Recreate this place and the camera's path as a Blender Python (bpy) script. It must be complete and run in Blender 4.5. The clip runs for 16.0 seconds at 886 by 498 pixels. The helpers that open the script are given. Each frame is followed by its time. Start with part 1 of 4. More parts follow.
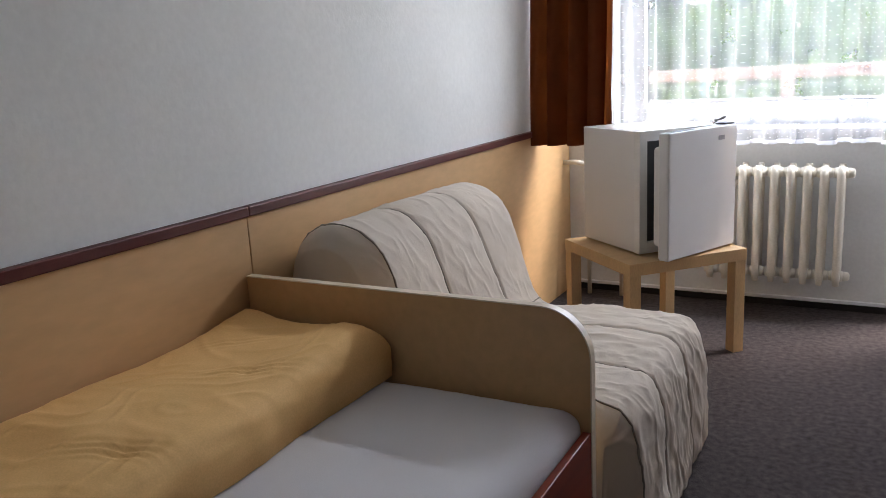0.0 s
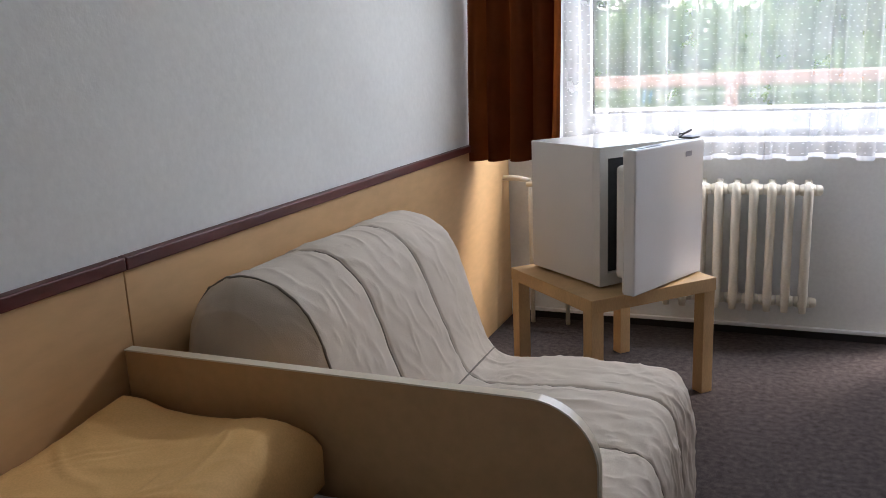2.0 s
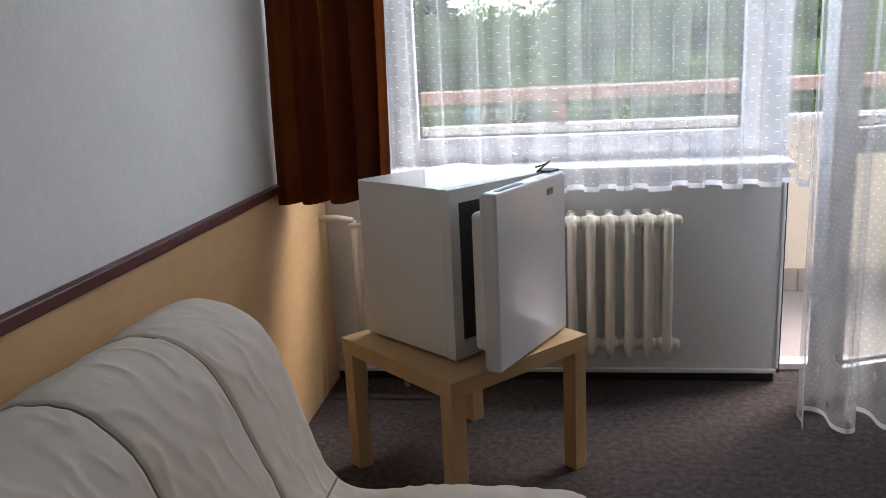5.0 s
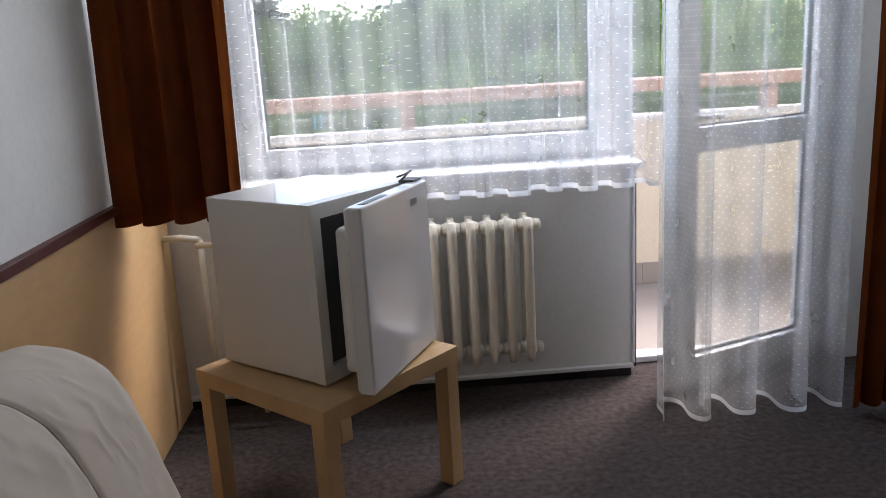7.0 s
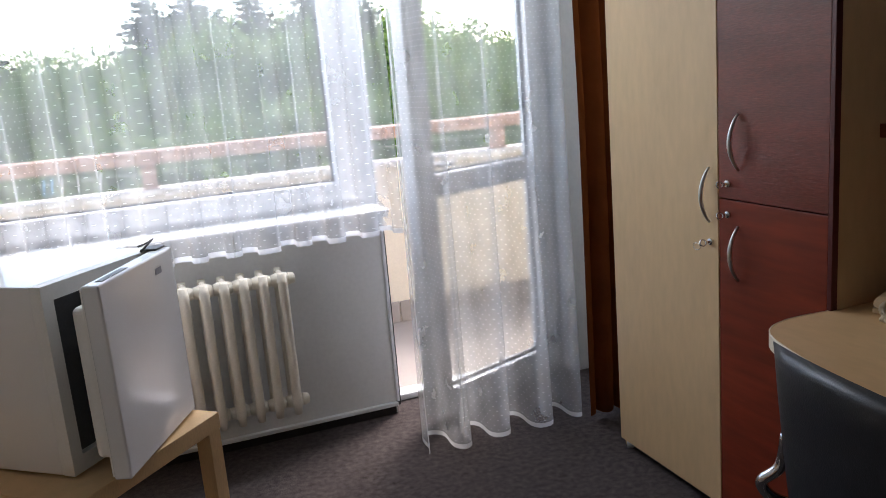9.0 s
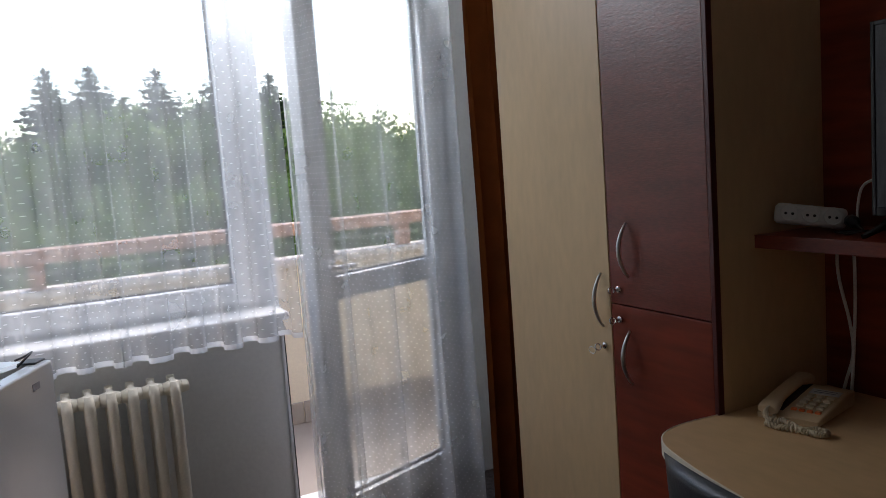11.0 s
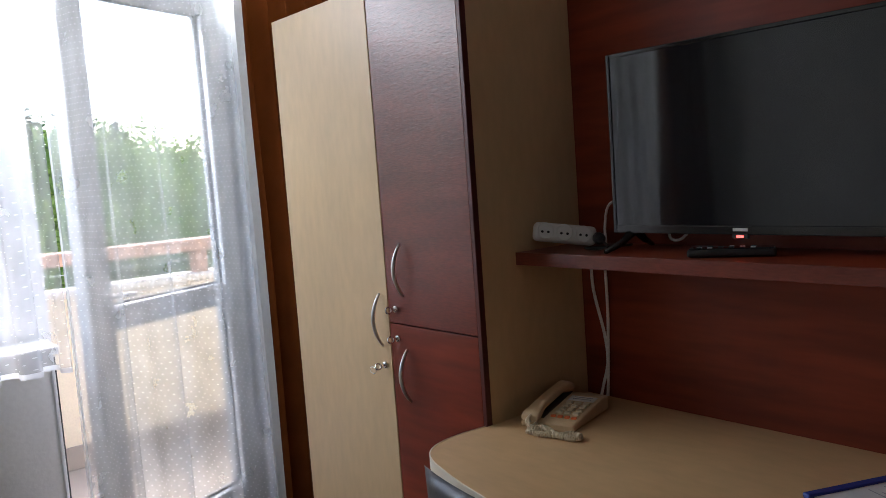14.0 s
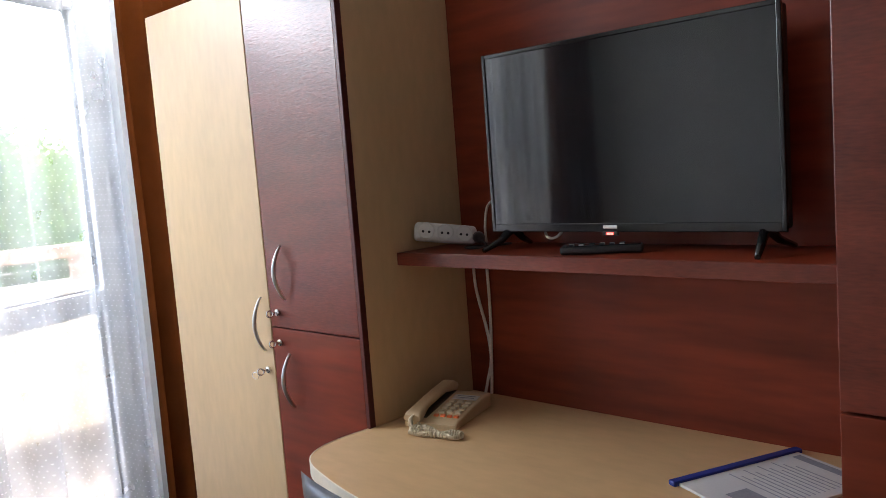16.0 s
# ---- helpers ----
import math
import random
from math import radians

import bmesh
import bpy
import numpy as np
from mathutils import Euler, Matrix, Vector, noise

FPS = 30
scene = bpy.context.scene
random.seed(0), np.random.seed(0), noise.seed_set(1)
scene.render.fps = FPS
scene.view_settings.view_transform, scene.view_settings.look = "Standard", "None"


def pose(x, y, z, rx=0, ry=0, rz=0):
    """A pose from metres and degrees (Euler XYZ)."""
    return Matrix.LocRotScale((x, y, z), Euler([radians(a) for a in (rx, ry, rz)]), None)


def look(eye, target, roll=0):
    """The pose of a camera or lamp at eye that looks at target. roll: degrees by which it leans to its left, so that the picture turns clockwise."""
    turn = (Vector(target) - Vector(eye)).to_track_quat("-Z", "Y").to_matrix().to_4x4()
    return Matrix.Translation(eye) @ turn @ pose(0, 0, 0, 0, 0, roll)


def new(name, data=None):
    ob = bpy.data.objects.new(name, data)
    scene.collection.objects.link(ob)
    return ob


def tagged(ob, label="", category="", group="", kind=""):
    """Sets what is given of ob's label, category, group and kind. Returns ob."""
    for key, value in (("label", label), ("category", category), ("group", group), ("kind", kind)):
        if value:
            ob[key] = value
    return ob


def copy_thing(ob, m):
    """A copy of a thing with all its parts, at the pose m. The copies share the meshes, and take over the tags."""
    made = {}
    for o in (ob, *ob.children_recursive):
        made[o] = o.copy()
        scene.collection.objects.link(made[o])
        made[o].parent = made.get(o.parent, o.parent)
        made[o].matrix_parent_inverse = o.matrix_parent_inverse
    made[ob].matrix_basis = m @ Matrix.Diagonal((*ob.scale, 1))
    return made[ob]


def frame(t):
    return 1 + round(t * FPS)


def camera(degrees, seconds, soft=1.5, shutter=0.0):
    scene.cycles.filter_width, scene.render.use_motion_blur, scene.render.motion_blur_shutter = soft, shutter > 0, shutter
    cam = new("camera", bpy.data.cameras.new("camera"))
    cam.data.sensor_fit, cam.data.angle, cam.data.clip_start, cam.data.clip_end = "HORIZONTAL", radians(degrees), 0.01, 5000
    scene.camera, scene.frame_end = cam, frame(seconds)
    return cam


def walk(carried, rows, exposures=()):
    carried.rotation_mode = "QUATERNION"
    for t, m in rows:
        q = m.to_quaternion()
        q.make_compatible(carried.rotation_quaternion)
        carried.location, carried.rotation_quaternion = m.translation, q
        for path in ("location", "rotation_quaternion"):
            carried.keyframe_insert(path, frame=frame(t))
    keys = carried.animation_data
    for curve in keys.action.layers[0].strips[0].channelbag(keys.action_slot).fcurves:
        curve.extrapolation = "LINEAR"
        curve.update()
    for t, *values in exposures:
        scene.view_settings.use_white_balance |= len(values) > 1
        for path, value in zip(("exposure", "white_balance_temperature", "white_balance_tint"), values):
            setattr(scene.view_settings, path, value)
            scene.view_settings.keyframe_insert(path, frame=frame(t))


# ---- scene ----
cam = camera(57.7, 16.0, soft=0.8)
PATH = [
    (0, (0.077, 0.025, 1.264), (-0.868, 1.728, 0.812), -3.1),
    (0.5, (0.018, 0.097, 1.293), (-0.906, 1.811, 0.835), -3.0),
    (1, (-0.029, 0.199, 1.28), (-0.945, 1.918, 0.826), -3.2),
    (1.5, (-0.131, 0.319, 1.272), (-1.018, 2.054, 0.823), -3.1),
    (2, (-0.21, 0.433, 1.27), (-0.963, 2.229, 0.815), -2.6),
    (2.5, (-0.249, 0.571, 1.275), (-0.938, 2.392, 0.819), -3.2),
    (3, (-0.318, 0.702, 1.274), (-0.955, 2.543, 0.821), -3.4),
    (5.5, (-0.483, 1.093, 1.313), (-0.695, 3.028, 0.853), -3.2),
    (6, (-0.501, 1.137, 1.303), (-0.653, 3.078, 0.846), -3.7),
    (6.5, (-0.529, 1.146, 1.306), (-0.589, 3.09, 0.843), -3.6),
    (7, (-0.537, 1.144, 1.316), (-0.435, 3.085, 0.844), -3.3),
    (7.5, (-0.523, 1.123, 1.315), (-0.257, 3.048, 0.839), -3.4),
    (8, (-0.501, 1.1, 1.33), (-0.094, 2.997, 0.846), -3.6),
    (8.5, (-0.504, 1.085, 1.351), (0.061, 2.948, 0.889), -4.3),
    (11, (-0.458, 1.079, 1.426), (0.443, 2.85, 1.202), -4.2),
    (11.5, (-0.439, 1.063, 1.421), (0.57, 2.775, 1.2), -4.0),
    (12, (-0.394, 1.037, 1.415), (0.68, 2.711, 1.202), -4.1),
    (12.5, (-0.384, 1.037, 1.413), (0.752, 2.67, 1.201), -4.2),
    (13, (-0.366, 1.012, 1.407), (0.818, 2.611, 1.205), -4.2),
    (13.5, (-0.355, 1.003, 1.409), (0.87, 2.571, 1.214), -4.1),
    (14, (-0.348, 0.995, 1.405), (0.917, 2.532, 1.214), -4.1),
    (14.5, (-0.339, 0.987, 1.402), (0.965, 2.491, 1.214), -4.0),
    (15, (-0.328, 0.982, 1.393), (1.024, 2.443, 1.205), -4.0),
    (15.5, (-0.314, 0.976, 1.39), (1.085, 2.392, 1.196), -4.1),
    (16, (-0.295, 0.961, 1.395), (1.142, 2.337, 1.192), -4.3),
]
EXPOSURES = [(t, e, 6500, 17) for t, e in ((0.0, 2.9), (3.0, 2.4), (5.5, 2.0), (7.0, 2.0), (8.5, 2.25), (11.0, 1.3), (12.5, 1.9), (14.5, 2.6), (16.0, 3.3))]
walk(cam, [(t, look(eye, target, roll)) for t, eye, target, roll in PATH], EXPOSURES)

# ---- world, sun, exposure ----
world = bpy.data.worlds.new("overcast_sky")
scene.world = world
world.use_nodes = True
_wn = world.node_tree.nodes
_sky = _wn.new("ShaderNodeTexSky")
_sky.sky_type = 'NISHITA'
_sky.sun_disc = False
_sky.sun_elevation = radians(51)
_sky.sun_rotation = 0.85
_sky.air_density, _sky.dust_density, _sky.ozone_density = 1.0, 1.6, 1.0
world.node_tree.links.new(_sky.outputs[0], _wn["Background"].inputs[0])
_wn["Background"].inputs[1].default_value = 0.15
_sl = bpy.data.lights.new("sun", 'SUN')
_sl.energy, _sl.angle, _sl.color = 1.0, radians(25), (1.0, 0.96, 0.9)
sun = new("sun", _sl)
sun.matrix_world = look((0, 0, 30), (-math.sin(0.85) * 24, -math.cos(0.85) * 24, 0))




def opening_light(name, x0, x1, watts):
    """Stands in for the sky's light, tucked under the head of an opening and tilted into the room."""
    d = bpy.data.lights.new(name, 'AREA')
    d.shape, d.size, d.size_y, d.energy, d.color = 'RECTANGLE', x1 - x0, 0.07, watts, (0.84, 0.93, 1.0)
    o = new(name, d)
    c = ((x0 + x1) / 2, 4.215, 2.225)
    o.matrix_world = look(c, (c[0], c[1] - 1.0, c[2] - 0.75))


opening_light("window_light", -0.85, 0.34, 4.6)
opening_light("door_light", 0.42, 1.18, 3.6)


# ---- materials ----
def mat(name, base, rough=0.5, metal=0.0, scale=20.0, var=0.15, stretch=(1, 1, 1), bump=0.1, fine=150.0, tint=None, spec=0.5):
    """Principled surface with large and fine variation and bump, in object metres."""
    m = bpy.data.materials.new(name)
    m.use_nodes = True
    n, l = m.node_tree.nodes, m.node_tree.links
    b = n["Principled BSDF"]
    b.inputs["Roughness"].default_value, b.inputs["Metallic"].default_value = rough, metal
    b.inputs["Specular IOR Level"].default_value = spec
    tc = n.new("ShaderNodeTexCoord")
    mp = n.new("ShaderNodeMapping")
    mp.inputs["Scale"].default_value = stretch
    l.new(tc.outputs["Object"], mp.inputs[0])
    big = n.new("ShaderNodeTexNoise")
    big.inputs["Scale"].default_value, big.inputs["Detail"].default_value = scale, 5
    sm = n.new("ShaderNodeTexNoise")
    sm.inputs["Scale"].default_value, sm.inputs["Detail"].default_value = fine, 3
    l.new(mp.outputs[0], big.inputs["Vector"])
    l.new(mp.outputs[0], sm.inputs["Vector"])
    add = n.new("ShaderNodeMath")
    add.operation = 'MULTIPLY_ADD'
    add.inputs[1].default_value = 0.5
    l.new(sm.outputs[0], add.inputs[0])
    half = n.new("ShaderNodeMath")
    half.operation = 'MULTIPLY'
    half.inputs[1].default_value = 0.5
    l.new(big.outputs[0], half.inputs[0])
    l.new(half.outputs[0], add.inputs[2])
    ramp = n.new("ShaderNodeValToRGB")
    lo = [c * (1 - var) for c in base]
    hi = [min(1, c * (1 + var)) for c in (tint or base)]
    ramp.color_ramp.elements[0].position, ramp.color_ramp.elements[1].position = 0.33, 0.67
    ramp.color_ramp.elements[0].color, ramp.color_ramp.elements[1].color = (*lo, 1), (*hi, 1)
    l.new(add.outputs[0], ramp.inputs[0])
    l.new(ramp.outputs[0], b.inputs["Base Color"])
    if bump:
        bp = n.new("ShaderNodeBump")
        bp.inputs["Strength"].default_value, bp.inputs["Distance"].default_value = bump, 0.004
        l.new(add.outputs[0], bp.inputs["Height"])
        l.new(bp.outputs[0], b.inputs["Normal"])
    return m


def cloth(name, base, through_col, share, rough_scale=300.0, open_share=0.0, dots=False):
    """Thin cloth: diffuse plus light let through, with an open weave share and woven dots."""
    m = bpy.data.materials.new(name)
    m.use_nodes = True
    n, l = m.node_tree.nodes, m.node_tree.links
    n.remove(n["Principled BSDF"])
    out = n["Material Output"]
    d, t = n.new("ShaderNodeBsdfDiffuse"), n.new("ShaderNodeBsdfTranslucent")
    tc = n.new("ShaderNodeTexCoord")
    ns = n.new("ShaderNodeTexNoise")
    ns.inputs["Scale"].default_value, ns.inputs["Detail"].default_value = 9.0, 8
    l.new(tc.outputs["Object"], ns.inputs["Vector"])
    for sh, col in ((d, base), (t, through_col)):
        r = n.new("ShaderNodeValToRGB")
        r.color_ramp.elements[0].position, r.color_ramp.elements[1].position = 0.3, 0.7
        r.color_ramp.elements[0].color = (*[c * 0.85 for c in col], 1)
        r.color_ramp.elements[1].color = (*[min(1, c * 1.12) for c in col], 1)
        l.new(ns.outputs[0], r.inputs[0])
        l.new(r.outputs[0], sh.inputs["Color"])
    mix = n.new("ShaderNodeMixShader")
    mix.inputs[0].default_value = share
    l.new(d.outputs[0], mix.inputs[1])
    l.new(t.outputs[0], mix.inputs[2])
    last = mix
    if open_share > 0:
        tr = n.new("ShaderNodeBsdfTransparent")
        mx = n.new("ShaderNodeMixShader")
        l.new(tr.outputs[0], mx.inputs[1])
        l.new(mix.outputs[0], mx.inputs[2])
        mx.inputs[0].default_value = 1 - open_share
        if dots:
            uv = n.new("ShaderNodeUVMap")
            sep = n.new("ShaderNodeSeparateXYZ")
            l.new(uv.outputs[0], sep.inputs[0])

            def calc(op, a, b=None):
                k = n.new("ShaderNodeMath")
                k.operation = op
                for i, v in enumerate((a, b)):
                    if v is None:
                        continue
                    if isinstance(v, (int, float)):
                        k.inputs[i].default_value = v
                    else:
                        l.new(v, k.inputs[i])
                return k.outputs[0]
            U, V = calc('MULTIPLY', sep.outputs[0], 1 / 0.030), calc('MULTIPLY', sep.outputs[1], 1 / 0.019)
            U = calc('ADD', U, calc('MULTIPLY', calc('FLOOR', V), 0.5))
            fu, fv = calc('SUBTRACT', calc('FRACT', U), 0.5), calc('SUBTRACT', calc('FRACT', V), 0.5)
            fu, fv = calc('MULTIPLY', fu, 0.030), calc('MULTIPLY', fv, 0.019)
            dist = calc('SQRT', calc('ADD', calc('MULTIPLY', calc('MULTIPLY', fu, fu), 0.45), calc('MULTIPLY', calc('MULTIPLY', fv, fv), 1.9)))
            dot = calc('LESS_THAN', dist, 0.0021)
            hem = calc('LESS_THAN', sep.outputs[1], 0.018)
            side = calc('LESS_THAN', sep.outputs[0], 0.02)
            fac = calc('MULTIPLY_ADD', calc('MAXIMUM', dot, side), 0.30)
            fac.node.inputs[2].default_value = 1 - open_share
            fac = calc('MAXIMUM', fac, calc('MULTIPLY', hem, 0.80))
            l.new(fac, mx.inputs[0])
        last = mx
    l.new(last.outputs[0], out.inputs["Surface"])
    return m


def pane_material():
    m = bpy.data.materials.new("window_glass")
    m.use_nodes = True
    n, l = m.node_tree.nodes, m.node_tree.links
    n.remove(n["Principled BSDF"])
    tr, gl, mx = n.new("ShaderNodeBsdfTransparent"), n.new("ShaderNodeBsdfGlossy"), n.new("ShaderNodeMixShader")
    tr.inputs[0].default_value = (0.93, 0.95, 0.94, 1)
    gl.inputs["Roughness"].default_value = 0.02
    mx.inputs[0].default_value = 0.05
    l.new(tr.outputs[0], mx.inputs[1])
    l.new(gl.outputs[0], mx.inputs[2])
    l.new(mx.outputs[0], n["Material Output"].inputs[0])
    return m


def leaf_material(name, a, b):
    m = bpy.data.materials.new(name)
    m.use_nodes = True
    n, l = m.node_tree.nodes, m.node_tree.links
    n.remove(n["Principled BSDF"])
    g, r = n.new("ShaderNodeNewGeometry"), n.new("ShaderNodeValToRGB")
    r.color_ramp.elements[0].color, r.color_ramp.elements[1].color = (*a, 1), (*b, 1)
    l.new(g.outputs["Random Per Island"], r.inputs[0])
    d, t, mx = n.new("ShaderNodeBsdfDiffuse"), n.new("ShaderNodeBsdfTranslucent"), n.new("ShaderNodeMixShader")
    mx.inputs[0].default_value = 0.5
    for s in (d, t):
        l.new(r.outputs[0], s.inputs[0])
    l.new(d.outputs[0], mx.inputs[1])
    l.new(t.outputs[0], mx.inputs[2])
    l.new(mx.outputs[0], n["Material Output"].inputs[0])
    return m


PLASTER = mat("white_plaster", (0.77, 0.775, 0.755), 0.9, scale=3, var=0.05, bump=0.35, fine=60)
CEIL = mat("ceiling_paint", (0.8, 0.8, 0.78), 0.9, scale=2, var=0.03, bump=0.2)
BIRCH = mat("birch_laminate", (0.65, 0.45, 0.245), 0.42, scale=2.2, var=0.07, stretch=(3, 3, 1), bump=0.02, fine=14)
BIRCH_H = mat("birch_laminate_lengthwise", (0.62, 0.39, 0.19), 0.45, scale=2.2, var=0.08, stretch=(3, 1, 3), bump=0.02, fine=14)
BEECH = mat("beech_veneer", (0.57, 0.38, 0.19), 0.5, scale=4, var=0.12, stretch=(5, 5, 1), bump=0.04, fine=60)
EDGE = mat("pale_edge_band", (0.78, 0.68, 0.52), 0.35, scale=8, var=0.05, bump=0.02)
MAHOG = mat("mahogany_laminate", (0.17, 0.025, 0.010), 0.36, scale=1.1, var=0.30, stretch=(0.8, 0.8, 6), bump=0.02, fine=5, tint=(0.21, 0.033, 0.013), spec=0.35)
MAHOG_UP = mat("mahogany_laminate_door", (0.165, 0.030, 0.016), 0.3, scale=2.2, var=0.3, stretch=(1.5, 1.5, 9), bump=0.22, fine=30)
RAILRED = mat("dark_red_rail_wood", (0.09, 0.014, 0.011), 0.45, scale=5, var=0.2, stretch=(6, 1, 6), bump=0.04, fine=40)
CARPET = mat("grey_brown_carpet", (0.044, 0.035, 0.033), 1.0, scale=45, var=0.42, bump=1.0, fine=260, tint=(0.070, 0.057, 0.054), spec=0.1)
BLACKV = mat("black_vinyl_skirting", (0.015, 0.012, 0.011), 0.5, scale=8, var=0.2)
WHITEP = mat("white_pvc", (0.80, 0.81, 0.83), 0.3, scale=6, var=0.03, bump=0.02)
SILL = mat("white_sill_laminate", (0.78, 0.78, 0.78), 0.3, scale=9, var=0.04, bump=0.02)
GASKET = mat("black_rubber_gasket", (0.02, 0.02, 0.022), 0.6)
CREAM = mat("cream_radiator_enamel", (0.72, 0.67, 0.57), 0.32, scale=14, var=0.08, bump=0.06)
FRIDGE = mat("white_enamelled_steel", (0.74, 0.73, 0.71), 0.08, scale=5, var=0.03, bump=0.02, fine=320)
FRIDGE_D = mat("white_fridge_door_enamel", (0.66, 0.66, 0.66), 0.10, scale=5, var=0.03, bump=0.02, fine=320)
PLASTW = mat("white_moulded_plastic", (0.70, 0.69, 0.66), 0.4, scale=9, var=0.04)
# dark grey for the painted shade in the fridge opening, also hinge plate and grip
FRIDGE_DK = mat("dark_grey_fridge_shade_and_fittings", (0.06, 0.062, 0.066), 0.5)
SHEET = mat("white_cotton_sheet", (0.74, 0.73, 0.75), 0.95, scale=5, var=0.04, bump=0.25, fine=420, spec=0.1)
DUVET = mat("apricot_cotton_damask", (0.90, 0.54, 0.20), 0.7, scale=6, var=0.07, bump=0.10, fine=260, tint=(0.92, 0.57, 0.23), spec=0.3)
CHECK = mat("orange_ticking", (0.70, 0.36, 0.10), 0.9, scale=40, var=0.5, bump=0.2)
SOFA = mat("beige_microfibre_cover", (0.60, 0.525, 0.44), 0.95, scale=10, var=0.07, bump=0.25, fine=420, spec=0.15)
PIPING = mat("beige_piping", (0.24, 0.21, 0.17), 0.9, scale=30, var=0.1)
STEEL = mat("brushed_steel", (0.62, 0.60, 0.57), 0.28, 1.0, scale=60, var=0.08)
CHROME = mat("polished_chrome", (0.8, 0.8, 0.8), 0.06, 1.0, scale=20, var=0.03, bump=0)
LEATHER = mat("black_leatherette", (0.018, 0.019, 0.022), 0.38, scale=30, var=0.3, bump=0.3, fine=300)
SCREEN = mat("black_glossy_screen", (0.012, 0.013, 0.015), 0.06, scale=3, var=0.05, bump=0, spec=0.5)
TVB = mat("black_piano_plastic", (0.010, 0.010, 0.011), 0.12, scale=8, var=0.1, bump=0)
TVM = mat("black_matt_plastic", (0.014, 0.014, 0.015), 0.5, scale=30, var=0.2)
PHONE = mat("beige_phone_plastic", (0.66, 0.47, 0.27), 0.42, scale=20, var=0.06, bump=0.05)
PHONEK = mat("pale_phone_keys", (0.72, 0.60, 0.42), 0.4, scale=20, var=0.06)
PHONED = mat("dark_phone_cradle", (0.10, 0.075, 0.055), 0.5, scale=20, var=0.1)
ORANGE = mat("orange_phone_keys", (0.85, 0.20, 0.06), 0.4)
CABLE = mat("white_cable_sheath", (0.75, 0.73, 0.70), 0.45)
BLUE = mat("blue_plastic_spine", (0.02, 0.045, 0.28), 0.25, scale=20, var=0.1)
PAPER = mat("white_paper", (0.66, 0.64, 0.62), 0.7, scale=10, var=0.04, bump=0.03)
INK = mat("grey_print", (0.28, 0.28, 0.31), 0.8)
STUCCO = mat("cream_parapet_render", (0.80, 0.70, 0.55), 0.95, scale=5, var=0.07, bump=0.5, fine=120)
LEDGE = mat("pale_ledge_board", (0.80, 0.74, 0.66), 0.7, scale=6, var=0.1, bump=0.2)
OUTWOOD = mat("weathered_red_brown_wood", (0.56, 0.34, 0.24), 0.6, scale=5, var=0.2, stretch=(1, 8, 8), bump=0.2)
TILE = mat("brown_grey_skirting_tile", (0.36, 0.31, 0.27), 0.45, scale=6, var=0.1, bump=0.08)
CONCR = mat("balcony_floor_tiles", (0.33, 0.28, 0.24), 0.6, scale=7, var=0.08, bump=0.1)
GRASS = mat("meadow_grass", (0.06, 0.10, 0.03), 1.0, scale=0.6, var=0.4, bump=0.3, fine=8)
BARK = mat("tree_bark", (0.10, 0.08, 0.06), 0.95, scale=6, var=0.3, stretch=(4, 4, 1), bump=0.6, fine=40)
LEAF1 = leaf_material("light_green_leaves", (0.14, 0.21, 0.055), (0.29, 0.38, 0.12))
LEAF2 = leaf_material("mid_green_leaves", (0.09, 0.16, 0.045), (0.19, 0.28, 0.08))
LEAF3 = leaf_material("dark_spruce_needles", (0.04, 0.075, 0.035), (0.09, 0.135, 0.055))
BROWN = cloth("rust_brown_curtain", (0.062, 0.017, 0.008), (0.42, 0.105, 0.022), 0.14)
LACE = cloth("white_dotted_voile", (0.92, 0.92, 0.93), (0.92, 0.93, 0.94), 0.66, open_share=0.71, dots=True)
GLASS = pane_material()
PEGB = mat("blue_peg_plastic", (0.10, 0.42, 0.66), 0.5)
LED = bpy.data.materials.new("red_standby_lamp")
LED.use_nodes = True
LED.node_tree.nodes["Principled BSDF"].inputs["Emission Color"].default_value = (1, 0.03, 0.02, 1)
LED.node_tree.nodes["Principled BSDF"].inputs["Emission Strength"].default_value = 1.2


# ---- mesh helpers ----
def box(bm, x0, x1, y0, y1, z0, z1):
    vs = [bm.verts.new(c) for c in ((x0, y0, z0), (x1, y0, z0), (x1, y1, z0), (x0, y1, z0), (x0, y0, z1), (x1, y0, z1), (x1, y1, z1), (x0, y1, z1))]
    for f in ((3, 2, 1, 0), (4, 5, 6, 7), (0, 1, 5, 4), (1, 2, 6, 5), (2, 3, 7, 6), (3, 0, 4, 7)):
        bm.faces.new([vs[i] for i in f])
    return vs


def bevelled(bm, w=0.003, seg=2):
    bmesh.ops.bevel(bm, geom=list(bm.edges), offset=w, segments=seg, profile=0.5, affect='EDGES', clamp_overlap=True)
    return bm


def block(x0, x1, y0, y1, z0, z1, w=0.003, seg=2):
    bm = bmesh.new()
    box(bm, x0, x1, y0, y1, z0, z1)
    return bevelled(bm, w, seg) if w else bm


